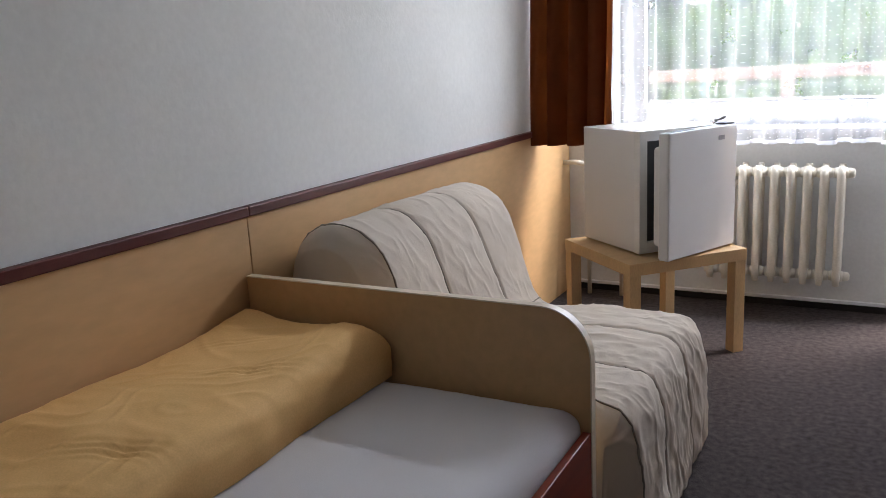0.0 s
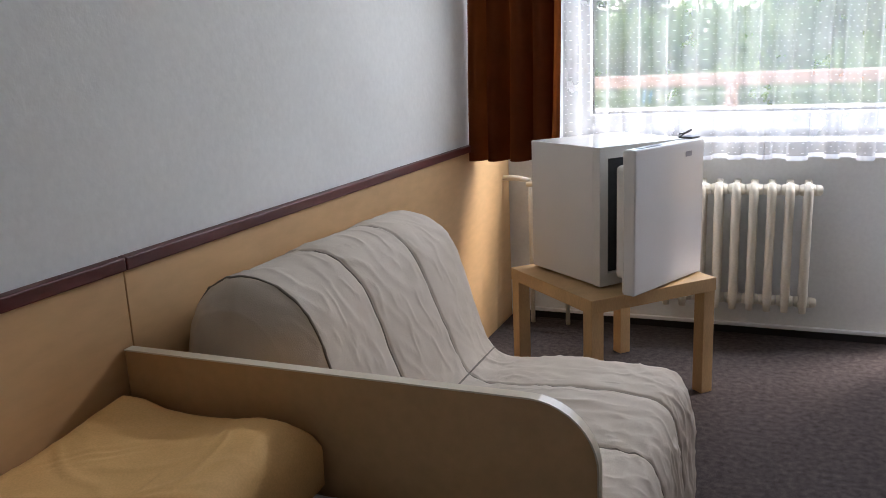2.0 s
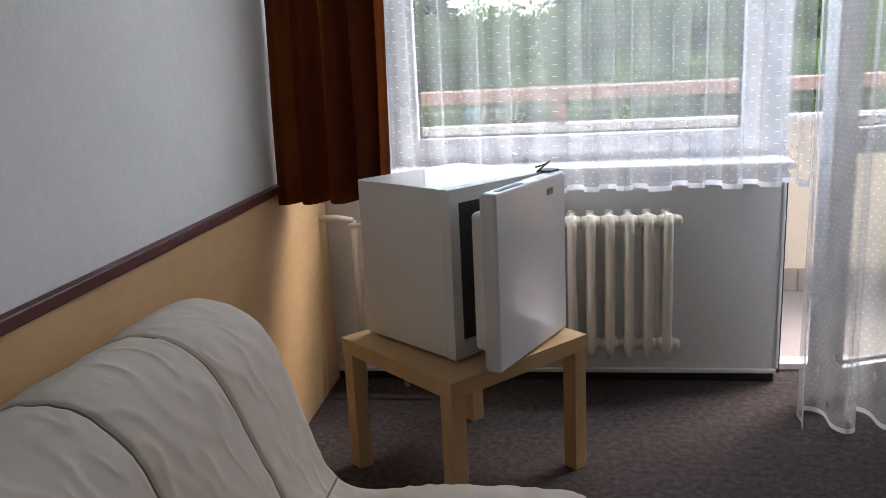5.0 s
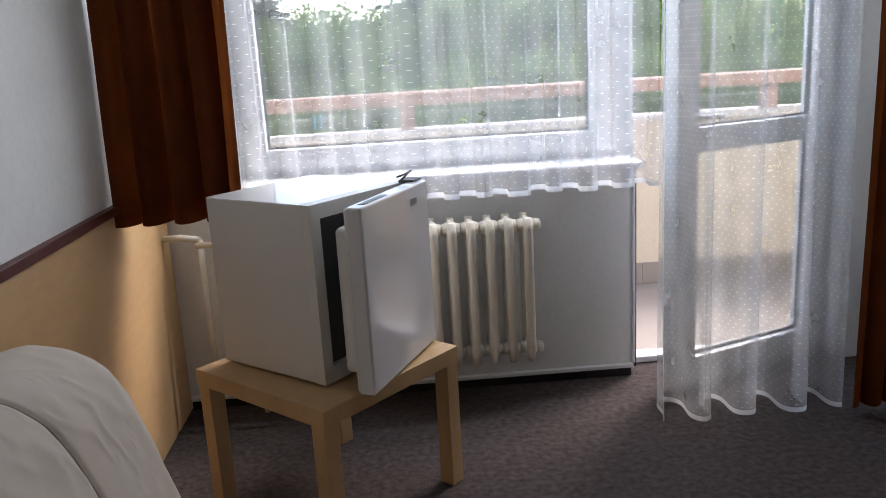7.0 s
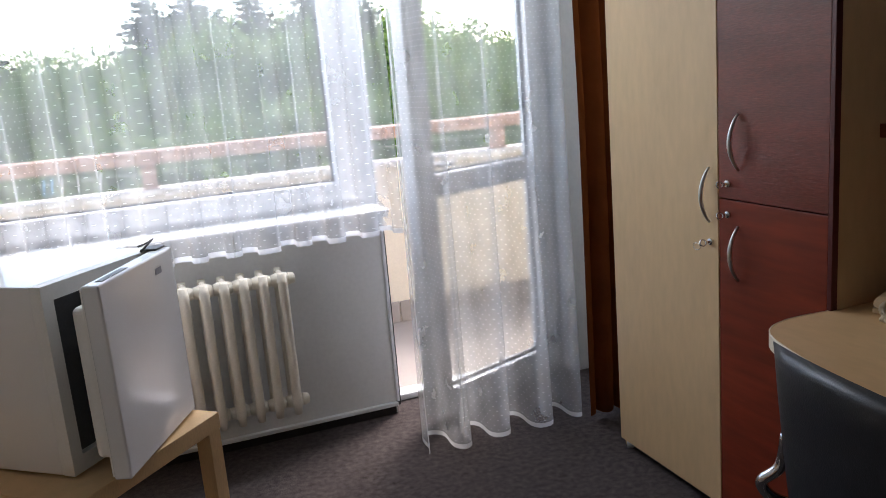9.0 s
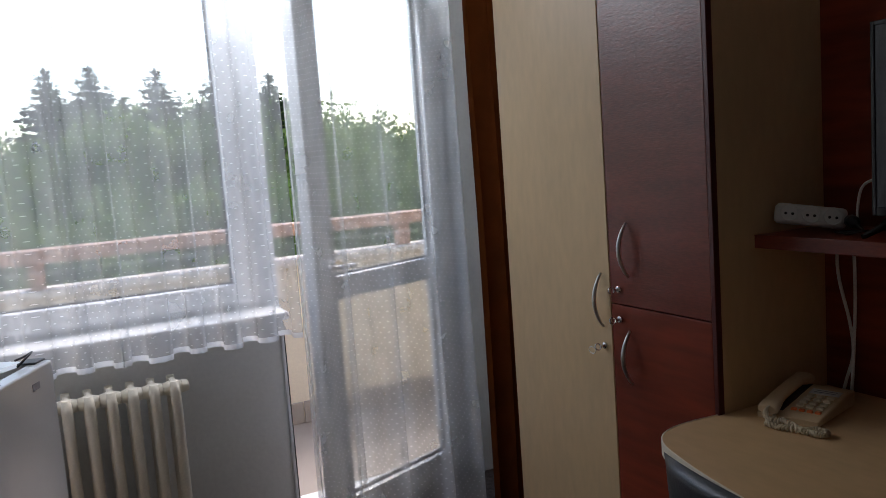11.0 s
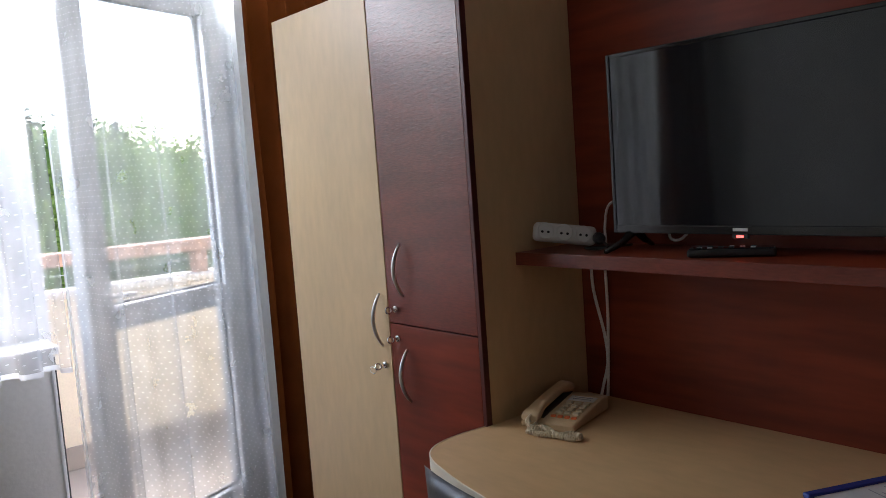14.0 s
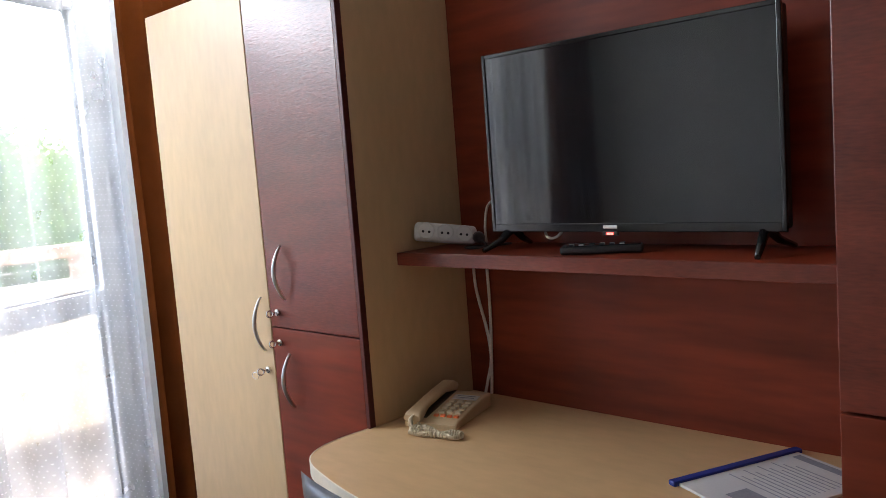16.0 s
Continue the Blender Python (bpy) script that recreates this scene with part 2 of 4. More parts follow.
def tube(bm, pts, r, n=10, closed=False):
    pts = [Vector(p) for p in pts]
    rings, up = [], None
    for i, p in enumerate(pts):
        a = pts[max(0, i - 1)] if not closed else pts[i - 1]
        b = pts[min(len(pts) - 1, i + 1)] if not closed else pts[(i + 1) % len(pts)]
        d = (b - a).normalized()
        if up is None:
            up = d.orthogonal().normalized()
        up = (up - d * up.dot(d)).normalized()
        s = d.cross(up)
        rr = r[i] if isinstance(r, (list, tuple)) else r
        rings.append([bm.verts.new(p + rr * (math.cos(2 * math.pi * k / n) * up + math.sin(2 * math.pi * k / n) * s)) for k in range(n)])
    m = len(rings)
    for i in range(m if closed else m - 1):
        A, B = rings[i], rings[(i + 1) % m]
        for k in range(n):
            bm.faces.new((A[k], A[(k + 1) % n], B[(k + 1) % n], B[k])).smooth = True
    if not closed:
        bm.faces.new(rings[0][::-1])
        bm.faces.new(rings[-1])
    return bm


def curve_pts(ctrl, n=8):
    """Catmull-Rom through the control points."""
    c = [Vector(p) for p in ctrl]
    c = [2 * c[0] - c[1]] + c + [2 * c[-1] - c[-2]]
    out = []
    for i in range(1, len(c) - 2):
        for k in range(n):
            t = k / n
            out.append(0.5 * ((2 * c[i]) + (c[i + 1] - c[i - 1]) * t + (2 * c[i - 1] - 5 * c[i] + 4 * c[i + 1] - c[i + 2]) * t * t + (3 * c[i] - c[i - 1] - 3 * c[i + 1] + c[i + 2]) * t ** 3))
    return out + [c[-2]]


def prism(outline, a0, a1, axis="z", w=0.0):
    """A plate: an outline in the two other axes, from a0 to a1 along axis."""
    def at(p, a):
        return {"z": (p[0], p[1], a), "y": (p[0], a, p[1]), "x": (a, p[0], p[1])}[axis]
    bm = bmesh.new()
    A, B = [bm.verts.new(at(p, a0)) for p in outline], [bm.verts.new(at(p, a1)) for p in outline]
    caps = [bm.faces.new(A), bm.faces.new(B)]
    n = len(outline)
    for i in range(n):
        bm.faces.new((A[i], A[(i + 1) % n], B[(i + 1) % n], B[i]))
    bmesh.ops.recalc_face_normals(bm, faces=list(bm.faces))
    if w:
        bmesh.ops.bevel(bm, geom=[e for f in caps for e in f.edges], offset=w, segments=2, affect='EDGES', profile=0.5)
    return bm


def sheet(bm, nu, nv, fn, uvfn=None):
    """A grid of nu x nv faces by fn(i, j)."""
    g = [[bm.verts.new(fn(i, j)) for j in range(nv + 1)] for i in range(nu + 1)]
    uv = bm.loops.layers.uv.new("UVMap") if uvfn else None
    for i in range(nu):
        for j in range(nv):
            f = bm.faces.new((g[i][j], g[i + 1][j], g[i + 1][j + 1], g[i][j + 1]))
            f.smooth = True
            if uv:
                for lp, (a, b) in zip(f.loops, ((i, j), (i + 1, j), (i + 1, j + 1), (i, j + 1))):
                    lp[uv].uv = uvfn(a, b)
    return g


def part(name, bm, material, parent=None, label=""):
    me = bpy.data.meshes.new(name)
    bm.to_mesh(me)
    bm.free()
    me.materials.append(material)
    ob = new(name, me)
    if parent is not None:
        ob.parent = parent
    if label:
        ob["label"] = label
    return ob


def thing(name, label, category, m=None, group="", kind=""):
    ob = new(name)
    ob.empty_display_size = 0.1
    if m is not None:
        ob.matrix_world = m
    return tagged(ob, label, category, group, kind)


def structure(name, bm, material, label, category):
    return tagged(part(name, bm, material), label, category, "", "structure")


def wob(x, y, z, s, seed=0.0):
    return noise.noise(Vector((x * s + seed, y * s - seed, z * s + 0.37 * seed)))


# ---- the room shell ----
WX, EX, NY, SY, CZ = -1.425, 1.42, 4.17, -1.6, 2.55
structure("floor", block(WX - 0.2, EX + 0.2, SY - 0.2, 4.45, -0.2, 0, 0), CARPET, "worn grey-brown short-pile carpet floor", "floor")
structure("ceiling", block(WX - 0.2, EX + 0.2, SY - 0.2, 4.45, CZ, CZ + 0.2, 0), CEIL, "plain white painted ceiling", "ceiling")
structure("wall_west", block(WX - 0.2, WX, SY - 0.2, 4.45, 0, CZ, 0), PLASTER, "white plastered wall above birch panelling", "wall")
structure("wall_east", block(EX, EX + 0.2, SY - 0.2, 4.45, 0, CZ, 0), PLASTER, "white plastered wall behind the cabinets", "wall")
structure("wall_south", block(WX, EX, SY - 0.2, SY, 0, CZ, 0), PLASTER, "plain white wall behind the walker", "wall")
WL, WR, DR, TOP = -1.16, 0.365, 1.225, 2.26
bm = bmesh.new()
box(bm, WX, WL, NY, 4.45, 0, CZ)
box(bm, WL, WR, NY, 4.45, 0, 0.853)
box(bm, WL, DR, NY, 4.45, TOP, CZ)
box(bm, DR, EX, NY, 4.45, 0, CZ)
structure("wall_north", bm, PLASTER, "white plastered window wall with window and balcony door", "wall")

# panelling along the west wall
PANEL_J = 1.632
for y0, y1 in ((SY, PANEL_J - 0.0015), (PANEL_J + 0.0015, NY)):
    ob = structure("wainscot_panel", block(WX, -1.41, y0, y1, 0.0, 0.888, 0.0015), BIRCH_H, "birch laminate wall panel with a fine vertical joint", "wall panel")
    r = structure("panel_rail", block(WX, -1.399, y0, y1, 0.889, 0.917, 0.003), RAILRED, "dark red wooden rail capping the wall panelling", "trim")
structure("baseboard_north", block(WX + 0.02, WR - 0.006, NY - 0.012, NY, 0.0, 0.036, 0.002), BLACKV, "black vinyl skirting under the window", "baseboard")
structure("trim_north", block(WX + 0.02, WR + 0.002, NY - 0.022, NY, 0.036, 0.052, 0.003), WHITEP, "white cover strip above the black skirting", "trim")
structure("trim_corner", block(WR, WR + 0.012, NY - 0.012, NY + 0.08, 0.052, 0.85, 0.003), WHITEP, "white corner bead at the balcony door reveal", "trim")


# ---- window and balcony door ----
def framed_pane(parent, u0, u1, z0, z1, wl, wr, wb, wt, y0, y1, name="window_frame"):
    """Four bevelled frame bars and a pane, in the x-z plane."""
    for a in ((u0, u0 + wl, z0, z1), (u1 - wr, u1, z0, z1), (u0 + wl, u1 - wr, z0, z0 + wb), (u0 + wl, u1 - wr, z1 - wt, z1)):
        part(name, block(a[0], a[1], y0, y1, a[2], a[3], 0.006), WHITEP, parent)


def pane(parent, u0, u1, z0, z1, y):
    p = part("pane", block(u0, u1, y - 0.003, y + 0.003, z0, z1, 0), GLASS, parent)
    p.visible_shadow = False
    for a in ((u0, u0 + 0.007, z0, z1), (u1 - 0.007, u1, z0, z1), (u0 + 0.007, u1 - 0.007, z0, z0 + 0.007), (u0 + 0.007, u1 - 0.007, z1 - 0.007, z1)):
        part("gasket", block(a[0], a[1], y - 0.008, y + 0.008, a[2], a[3], 0), GASKET, parent)


win = thing("window_1", "white plastic window with one large fixed pane", "window", kind="structure")
framed_pane(win, WL, WR + 0.045, 0.862, TOP, 0.055, 0.07, 0.05, 0.06, 4.30, 4.37)
framed_pane(win, WL + 0.055, WR - 0.025, 0.912, TOP - 0.06, 0.078, 0.105, 0.078, 0.08, 4.272, 4.345, "sash")
pane(win, -1.027, 0.235, 0.99, TOP - 0.14, 4.325)
part("window_sill", block(WL, WR + 0.018, 4.078, 4.30, 0.854, 0.884, 0.006), SILL, win, "white laminate sill board")

dfr = thing("door_frame", "white plastic balcony door frame and threshold", "door frame", kind="structure")
part("jamb", block(DR - 0.065, DR, 4.27, 4.36, 0.03, TOP, 0.006), WHITEP, dfr)
part("head", block(WR + 0.045, DR - 0.065, 4.27, 4.36, TOP - 0.06, TOP, 0.006), WHITEP, dfr)
part("post", block(WR + 0.0, WR + 0.045, 4.30, 4.37, 0.03, 0.862, 0.005), WHITEP, dfr)
part("threshold", block(WR, DR, 4.275, 4.36, 0.0, 0.03, 0.006), WHITEP, dfr)

HX, HY, DANG, DW = 1.155, 4.235, 21.5, 0.765
door = thing("door_1", "white plastic glazed balcony door standing ajar", "door", pose(HX, HY, 0.0, 0, 0, DANG), kind="structure")
framed_pane(door, -DW, 0, 0.035, TOP - 0.05, 0.10, 0.098, 0.105, 0.10, -0.035, 0.035, "stile")
part("mid_rail", block(-DW + 0.10, -0.098, -0.035, 0.035, 0.922, 1.010, 0.006), WHITEP, door)
pane(door, -DW + 0.10, -0.098, 1.010, TOP - 0.15, 0.0)
pane(door, -DW + 0.10, -0.098, 0.140, 0.922, 0.0)
hb = bmesh.new()
tube(hb, curve_pts([(-DW + 0.05, -0.035, 1.05), (-DW + 0.05, -0.075, 1.05), (-DW + 0.06, -0.078, 1.05), (-DW + 0.16, -0.078, 1.047)], 5), 0.009, 8)
part("door_handle", hb, WHITEP, door, "white lever handle")
for z in (0.25, 1.05, 1.85):
    hb = bmesh.new()
    tube(hb, [(0.008, -0.03, z - 0.05), (0.008, -0.03, z + 0.05)], 0.009, 10)
    part("hinge", hb, WHITEP, door)


# ---- curtains ----
def drape(name, x0, x1, y, z0, z1, folds, amp, lap, material, label, seed, flare=0.0, hemwave=0.0, slant=0.0, warp=0.0, pleat=0.0):
    """A hanging cloth: folds that lap over themselves, wandering a little with height."""
    rnd = random.Random(seed)
    nu, nv = folds * 26, 36
    ph = [rnd.uniform(0.6, 1.4) for _ in range(folds + 2)]
    bm = bmesh.new()
    L = (x1 - x0)

    def fn(i, j):
        s, v = i / nu, j / nv
        k = min(folds, max(0, folds * s + warp * noise.noise(Vector((s * folds * 0.45, 3.3, seed * 1.7)))))
        a = ph[int(k)] * (1 - k % 1) + ph[int(k) + 1] * (k % 1)
        open_ = 0.55 + 0.45 * (1 - v)
        xx = x0 + L * s + a * lap * math.sin(2 * 2 * math.pi * k / 2 + 0.6 * math.sin(3 * v + seed)) * open_
        if pleat:
            # loops with narrow necks, so that the cloth laps over itself at every fold
            deep = pleat * (0.75 + 0.5 * (a - 0.6)) * (0.45 + 0.55 * (1 - v))
            xx = x0 + L * (k + deep * math.sin(4 * math.pi * k)) / folds + 0.012 * math.sin(1.7 * v + int(k) * 2.1 + seed) * (1 - v) * math.sin(math.pi * s)
        xx += 0.008 * noise.noise(Vector((s * 6, v * 2.2, seed))) + flare * (1 - v) * (s - 0.5) + slant * (1 - v)
        yy = y - a * amp * math.cos(2 * math.pi * k + 0.5 * math.sin(2.3 * v + seed * 2)) * open_ + 0.01 * noise.noise(Vector((s * 9, v * 3, seed + 5)))
        if pleat:
            yy = y - amp * (0.6 + 0.4 * a) * math.cos(2 * math.pi * k) * (0.35 + 0.65 * (1 - v)) + 0.01 * noise.noise(Vector((s * 9, v * 3, seed + 5)))
        zz = z0 + (z1 - z0) * v + hemwave * (1 - v) ** 3 * noise.noise(Vector((s * folds * 0.8, 0.5, seed))) * 2
        return (xx, yy, zz)
    width = L + folds * (4 * amp) * 0.6
    sheet(bm, nu, nv, fn, lambda i, j: (i / nu * width, (j / nv) * (z1 - z0)))
    return tagged(part(name, bm, material), label, "curtain")


def rail_with(name, x0, x1, y, label):
    b = block(x0, x1, y - 0.012, y + 0.012, 2.46, 2.49, 0.003)
    box(b, x0, x0 + 0.02, y - 0.01, y + 0.01, 2.49, CZ)
    box(b, x1 - 0.02, x1, y - 0.01, y + 0.01, 2.49, CZ)
    return tagged(part(name, b, WHITEP), label, "curtain rail")


rail_with("curtain_rail", WX, EX, 3.80, "white ceiling-mounted curtain rail for the lace")
rail_with("curtain_rail", WX, EX, 3.70, "white ceiling-mounted curtain rail for the brown curtains")
drape("lace_curtain", -1.06, 0.335, 3.80, 0.842, 2.46, 12, 0.040, 0.0, LACE, "short white dotted voile curtain hanging to the window sill", 3, hemwave=0.008, warp=1.1, pleat=0.125)
drape("lace_curtain", 0.315, 0.99, 3.785, 0.010, 2.46, 4, 0.088, 0.0, LACE, "long white dotted voile curtain touching the floor", 8, hemwave=0.003, warp=0.5, pleat=0.10)
drape("brown_curtain", -1.398, -1.005, 3.69, 0.85, 2.46, 4, 0.062, 0.018, BROWN, "rust-brown window curtain pushed together beside the wall", 5, warp=0.6)
drape("brown_curtain", 1.005, 1.40, 3.68, 0.03, 2.46, 5, 0.028, 0.014, BROWN, "rust-brown long curtain pushed behind the wardrobe", 11)


# ---- balcony and outside ----
structure("balcony_floor", block(-4, 5, 4.36, 5.75, -0.19, 0.012, 0), CONCR, "pale tiled balcony floor", "balcony floor")
par = thing("parapet", "cream rendered balcony parapet with a pale ledge", "parapet", kind="structure")
part("wall", block(-4, 5, 5.37, 5.52, 0.0, 0.8995, 0), STUCCO, par)
part("ledge", block(-4, 5, 5.345, 5.55, 0.900, 0.936, 0.006), LEDGE, par)
rl = thing("balcony_railing", "weathered red-brown wooden balcony handrail on posts", "railing")
part("handrail", block(-4, 5, 5.375, 5.515, 1.062, 1.130, 0.008), OUTWOOD, rl)
for x in (-2.41, -0.458, 1.495, 3.45):
    part("post", block(x - 0.035, x + 0.035, 5.40, 5.49, 0.936, 1.062, 0.006), OUTWOOD, rl)
structure("facade", block(-4, WX - 0.2, 4.17, 4.45, -7.0, 3.2, 0), STUCCO, "cream rendered house wall", "facade")
structure("facade", block(EX + 0.2, 5, 4.17, 4.45, -7.0, 3.2, 0), STUCCO, "cream rendered house wall", "facade")
line = thing("clothesline", "thin white clothesline strung along the balcony", "clothesline")
b = bmesh.new()
tube(b, [(-4.0 + 0.2 * i, 5.30, 1.035 - 0.01 * math.sin(math.pi * i / 45)) for i in range(46)], 0.002, 5)
part("cord", b, CABLE, line)
for x in (-4.0, 5.0):
    b = bmesh.new()
    tube(b, [(x, 5.30, 0.012), (x, 5.30, 1.05)], 0.012, 8)
    part("pole", b, WHITEP, line)
for x, mt, lab in ((-0.93, PEGB, "blue"), (-0.895, PEGB, "blue"), (-0.85, PLASTW, "white"), (-0.78, PLASTW, "white"), (-0.68, PLASTW, "white")):
    pg = thing("clothes_peg", lab + " plastic clothes peg clipped on the line", "clothes peg", pose(x, 5.30, 1.03, 0, 8, 0), "pegs on the line")
    part("jaw", block(-0.005, 0.005, -0.008, -0.001, -0.055, 0.02, 0.002), mt, pg)
    part("jaw", block(-0.005, 0.005, 0.001, 0.008, -0.055, 0.02, 0.002), mt, pg)
structure("ground", block(-1500, 1500, 4.6, 3000, -7.2, -7.0, 0), GRASS, "meadow ground far below the balcony", "ground")


def quads(name, c, s, rnd, material, parent, flat=0.0):
    """Many small leaf faces at the places c with the sizes s."""
    n = len(c)
    d1 = rnd.normal(size=(n, 3))
    d1[:, 2] *= 1 - flat
    d1 /= np.linalg.norm(d1, axis=1)[:, None]
    d2 = np.cross(d1, rnd.normal(size=(n, 3)))
    d2 /= np.linalg.norm(d2, axis=1)[:, None]
    a, b = d1 * s[:, None], d2 * s[:, None] * 0.6
    v = np.stack((c - a, c + b, c + a, c - b), 1).reshape(-1, 3)
    me = bpy.data.meshes.new(name)
    me.from_pydata(v.tolist(), [], [(4 * i, 4 * i + 1, 4 * i + 2, 4 * i + 3) for i in range(n)])
    me.materials.append(material)
    ob = new(name, me)
    ob.parent = parent
    return ob


def broadleaf(seed, material, h=11.0, w=3.2):
    rnd = np.random.default_rng(seed)
    t = thing("tree", "tall leafy deciduous tree beyond the balcony", "tree", group="trees beyond the balcony")
    b = bmesh.new()
    pts = [(0.25 * noise.noise(Vector((i * 0.3, seed, 0))), 0.25 * noise.noise(Vector((i * 0.3, 0, seed))), h * 0.8 * i / 8) for i in range(9)]
    tube(b, pts, [0.24 - 0.022 * i for i in range(9)], 8)
    for k in range(7):
        z, an = h * (0.3 + 0.07 * k), k * 2.4 + seed
        q = [(0, 0, z), (0.45 * w * math.cos(an), 0.45 * w * math.sin(an), z + 0.9), (0.8 * w * math.cos(an), 0.8 * w * math.sin(an), z + 1.9)]
        tube(b, q, [0.09, 0.06, 0.02], 6)
    part("trunk", b, BARK, t)
    nc = 120
    th, zz = rnd.uniform(0, 2 * np.pi, nc), rnd.uniform(-0.9, 1, nc)
    rr = np.sqrt(1 - zz ** 2) * rnd.uniform(0.55, 1.08, nc) * w
    cc = np.stack((rr * np.cos(th), rr * np.sin(th), h * 0.62 + zz * h * 0.38 * rnd.uniform(0.8, 1.08, nc)), 1)
    size = rnd.uniform(0.45, 0.95, nc)
    c = np.repeat(cc, 75, 0) + rnd.normal(size=(nc * 75, 3)) * np.repeat(size, 75)[:, None] * np.array((0.55, 0.55, 0.38))
    quads("crown", c, rnd.uniform(0.07, 0.15, len(c)), rnd, material, t)
    return t


def spruce(seed, h=13.0):
    rnd = np.random.default_rng(seed)
    t = thing("spruce", "dark pointed spruce tree beyond the balcony", "tree", group="spruces beyond the balcony")
    b = bmesh.new()
    tube(b, [(0, 0, 0), (0, 0, h * 0.5), (0, 0, h)], [0.2, 0.12, 0.015], 8)
    part("trunk", b, BARK, t)
    cs = []
    z = h * 0.12
    while z < h * 0.99:
        r = (h - z) * 0.33 + 0.05
        for k in range(10):
            an, L = rnd.uniform(0, 6.28), r * rnd.uniform(0.45, 1.25)
            m = int(12 + 30 * L)
            u = rnd.uniform(0.05, 1, m)
            sway = rnd.normal(size=m) * 0.13 * L * (1.15 - u)
            cs.append(np.stack((L * u * np.cos(an) - sway * np.sin(an), L * u * np.sin(an) + sway * np.cos(an), z - 0.30 * L * u + 0.28 * L * u ** 2 + rnd.normal(size=m) * 0.05), 1))
        z += 0.20 + 0.035 * (h - z)
    c = np.concatenate(cs)
    quads("crown", c, rnd.uniform(0.05, 0.11, len(c)) * np.clip((h - c[:, 2]) * 0.8, 0.45, 1.2), rnd, LEAF3, t, 0.5)
    return t


def plant(kinds, az, dist, top, rnd):
    """Set a tree on the ground so that its top stands at that height."""
    src, h = kinds
    s = (top + 7.0) / h
    return src, pose(-0.5 + dist * math.sin(radians(az)), 1.0 + dist * math.cos(radians(az)), -7.0, 0, 0, rnd.uniform(0, 360)), s


rnd = random.Random(4)
BL = [(broadleaf(2, LEAF1), 11.0), (broadleaf(5, LEAF2), 11.0), (broadleaf(9, LEAF1, 11.0, 3.8), 11.0)]
SP = [(spruce(3), 13.0), (spruce(6), 13.0)]
spots = []
for az, el in ((1.9, 7.3), (4.5, 7.4), (8.5, 7.1), (12.4, 7.0), (15.8, 6.5), (18.4, 4.7), (6.4, 5.0), (-8.2, 5.2), (-12.0, 6.5)):
    d = rnd.uniform(30, 35)
    spots.append((SP[rnd.randrange(2)], az, d, 1.5 + d * math.tan(radians(el))))
az = -24.0
while az < 40:
    d = rnd.uniform(24, 30)
    el = 2.2 if az < 0 else 3.4 if az < 19 else 2.2
    spots.append((BL[rnd.randrange(3)], az, d, 1.5 + d * math.tan(radians(el + rnd.uniform(-1.0, 0.4)))))
    d = rnd.uniform(17, 21)
    spots.append((BL[rnd.randrange(3)], az + 2, d, 1.5 + d * math.tan(radians(rnd.uniform(-4.0, -1.0)))))
    d = rnd.uniform(38, 46)
    spots.append((BL[rnd.randrange(3)], az + 1, d, 1.5 + d * math.tan(radians((2.4 if az < 0 else 4.2 if az < 19 else 2.2) + rnd.uniform(-0.6, 0.6)))))
    az += 3.8
used = set()
for kind, az, d, top in spots:
    src, m, s = plant(kind, az, d, top, rnd)
    if src in used:
        ob = copy_thing(src, m)
    else:
        used.add(src)
        ob = src
        ob.matrix_basis = m
    ob.scale = (s * rnd.uniform(0.9, 1.2) * (1.9 if kind in SP else 1.0),) * 2 + (s,)


# dark line of the gap at the reveal, put in as a black strip
structure("trim_gap", block(WR + 0.0125, WR + 0.020, NY + 0.002, NY + 0.06, 0.03, 0.83, 0.001), GASKET, "black strip painted in for the dark gap at the balcony door reveal", "trim")

# ---- bed ----
bed = thing("bed", "single bed with birch end boards and mahogany side rail", "bed")
BX0, BX1, BY0, BY1 = -1.405, -0.448, -0.42, 1.60


def end_board(y0, y1, top):
    R = 0.115
    pts = [(BX0, 0.02), (BX1, 0.02), (BX1, top - R)]
    pts += [(BX1 - R + R * math.cos(a), top - R + R * math.sin(a)) for a in [radians(90 * k / 10) for k in range(1, 11)]]
    pts += [(BX0, top)]
    core = [(x - (0.002 if x > BX0 + 0.1 else 0), z) for x, z in pts]
    f = part("end_board", prism(pts, y0, y1, "y", 0.002), BIRCH_H, bed, "birch board with one rounded corner")
    edge = bmesh.new()
    prof = [(p[0], p[1]) for p in pts[1:]]
    n = len(prof)
    vs = []
    for i, (x, z) in enumerate(prof):
        a, c = prof[max(0, i - 1)], prof[min(n - 1, i + 1)]
        t = Vector((c[0] - a[0], c[1] - a[1])).normalized()
        nx, nz = t[1], -t[0]
        vs.append([edge.verts.new((x + nx * o, yy, z + nz * o)) for yy, o in ((y0 - 0.001, -0.001), (y0 - 0.001, 0.002), (y1 + 0.001, 0.002), (y1 + 0.001, -0.001))])
    for i in range(n - 1):
        for k in range(3):
            edge.faces.new((vs[i][k], vs[i][k + 1], vs[i + 1][k + 1], vs[i + 1][k]))
    bmesh.ops.recalc_face_normals(edge, faces=list(edge.faces))
    part("edge_band", edge, EDGE, f, "pale glossy edge band")


end_board(BY1, BY1 + 0.022, 0.731)
end_board(BY0 - 0.022, BY0, 0.731)
part("side_rail", block(BX1 - 0.02, BX1, BY0, BY1, 0.16, 0.452, 0.003), MAHOG, bed, "mahogany side rail")
part("slat_base", block(BX0, BX1 - 0.02, BY0, BY1, 0.20, 0.25, 0.002), BEECH, bed)

mt = thing("mattress", "mattress in a tight white cotton sheet", "mattress")


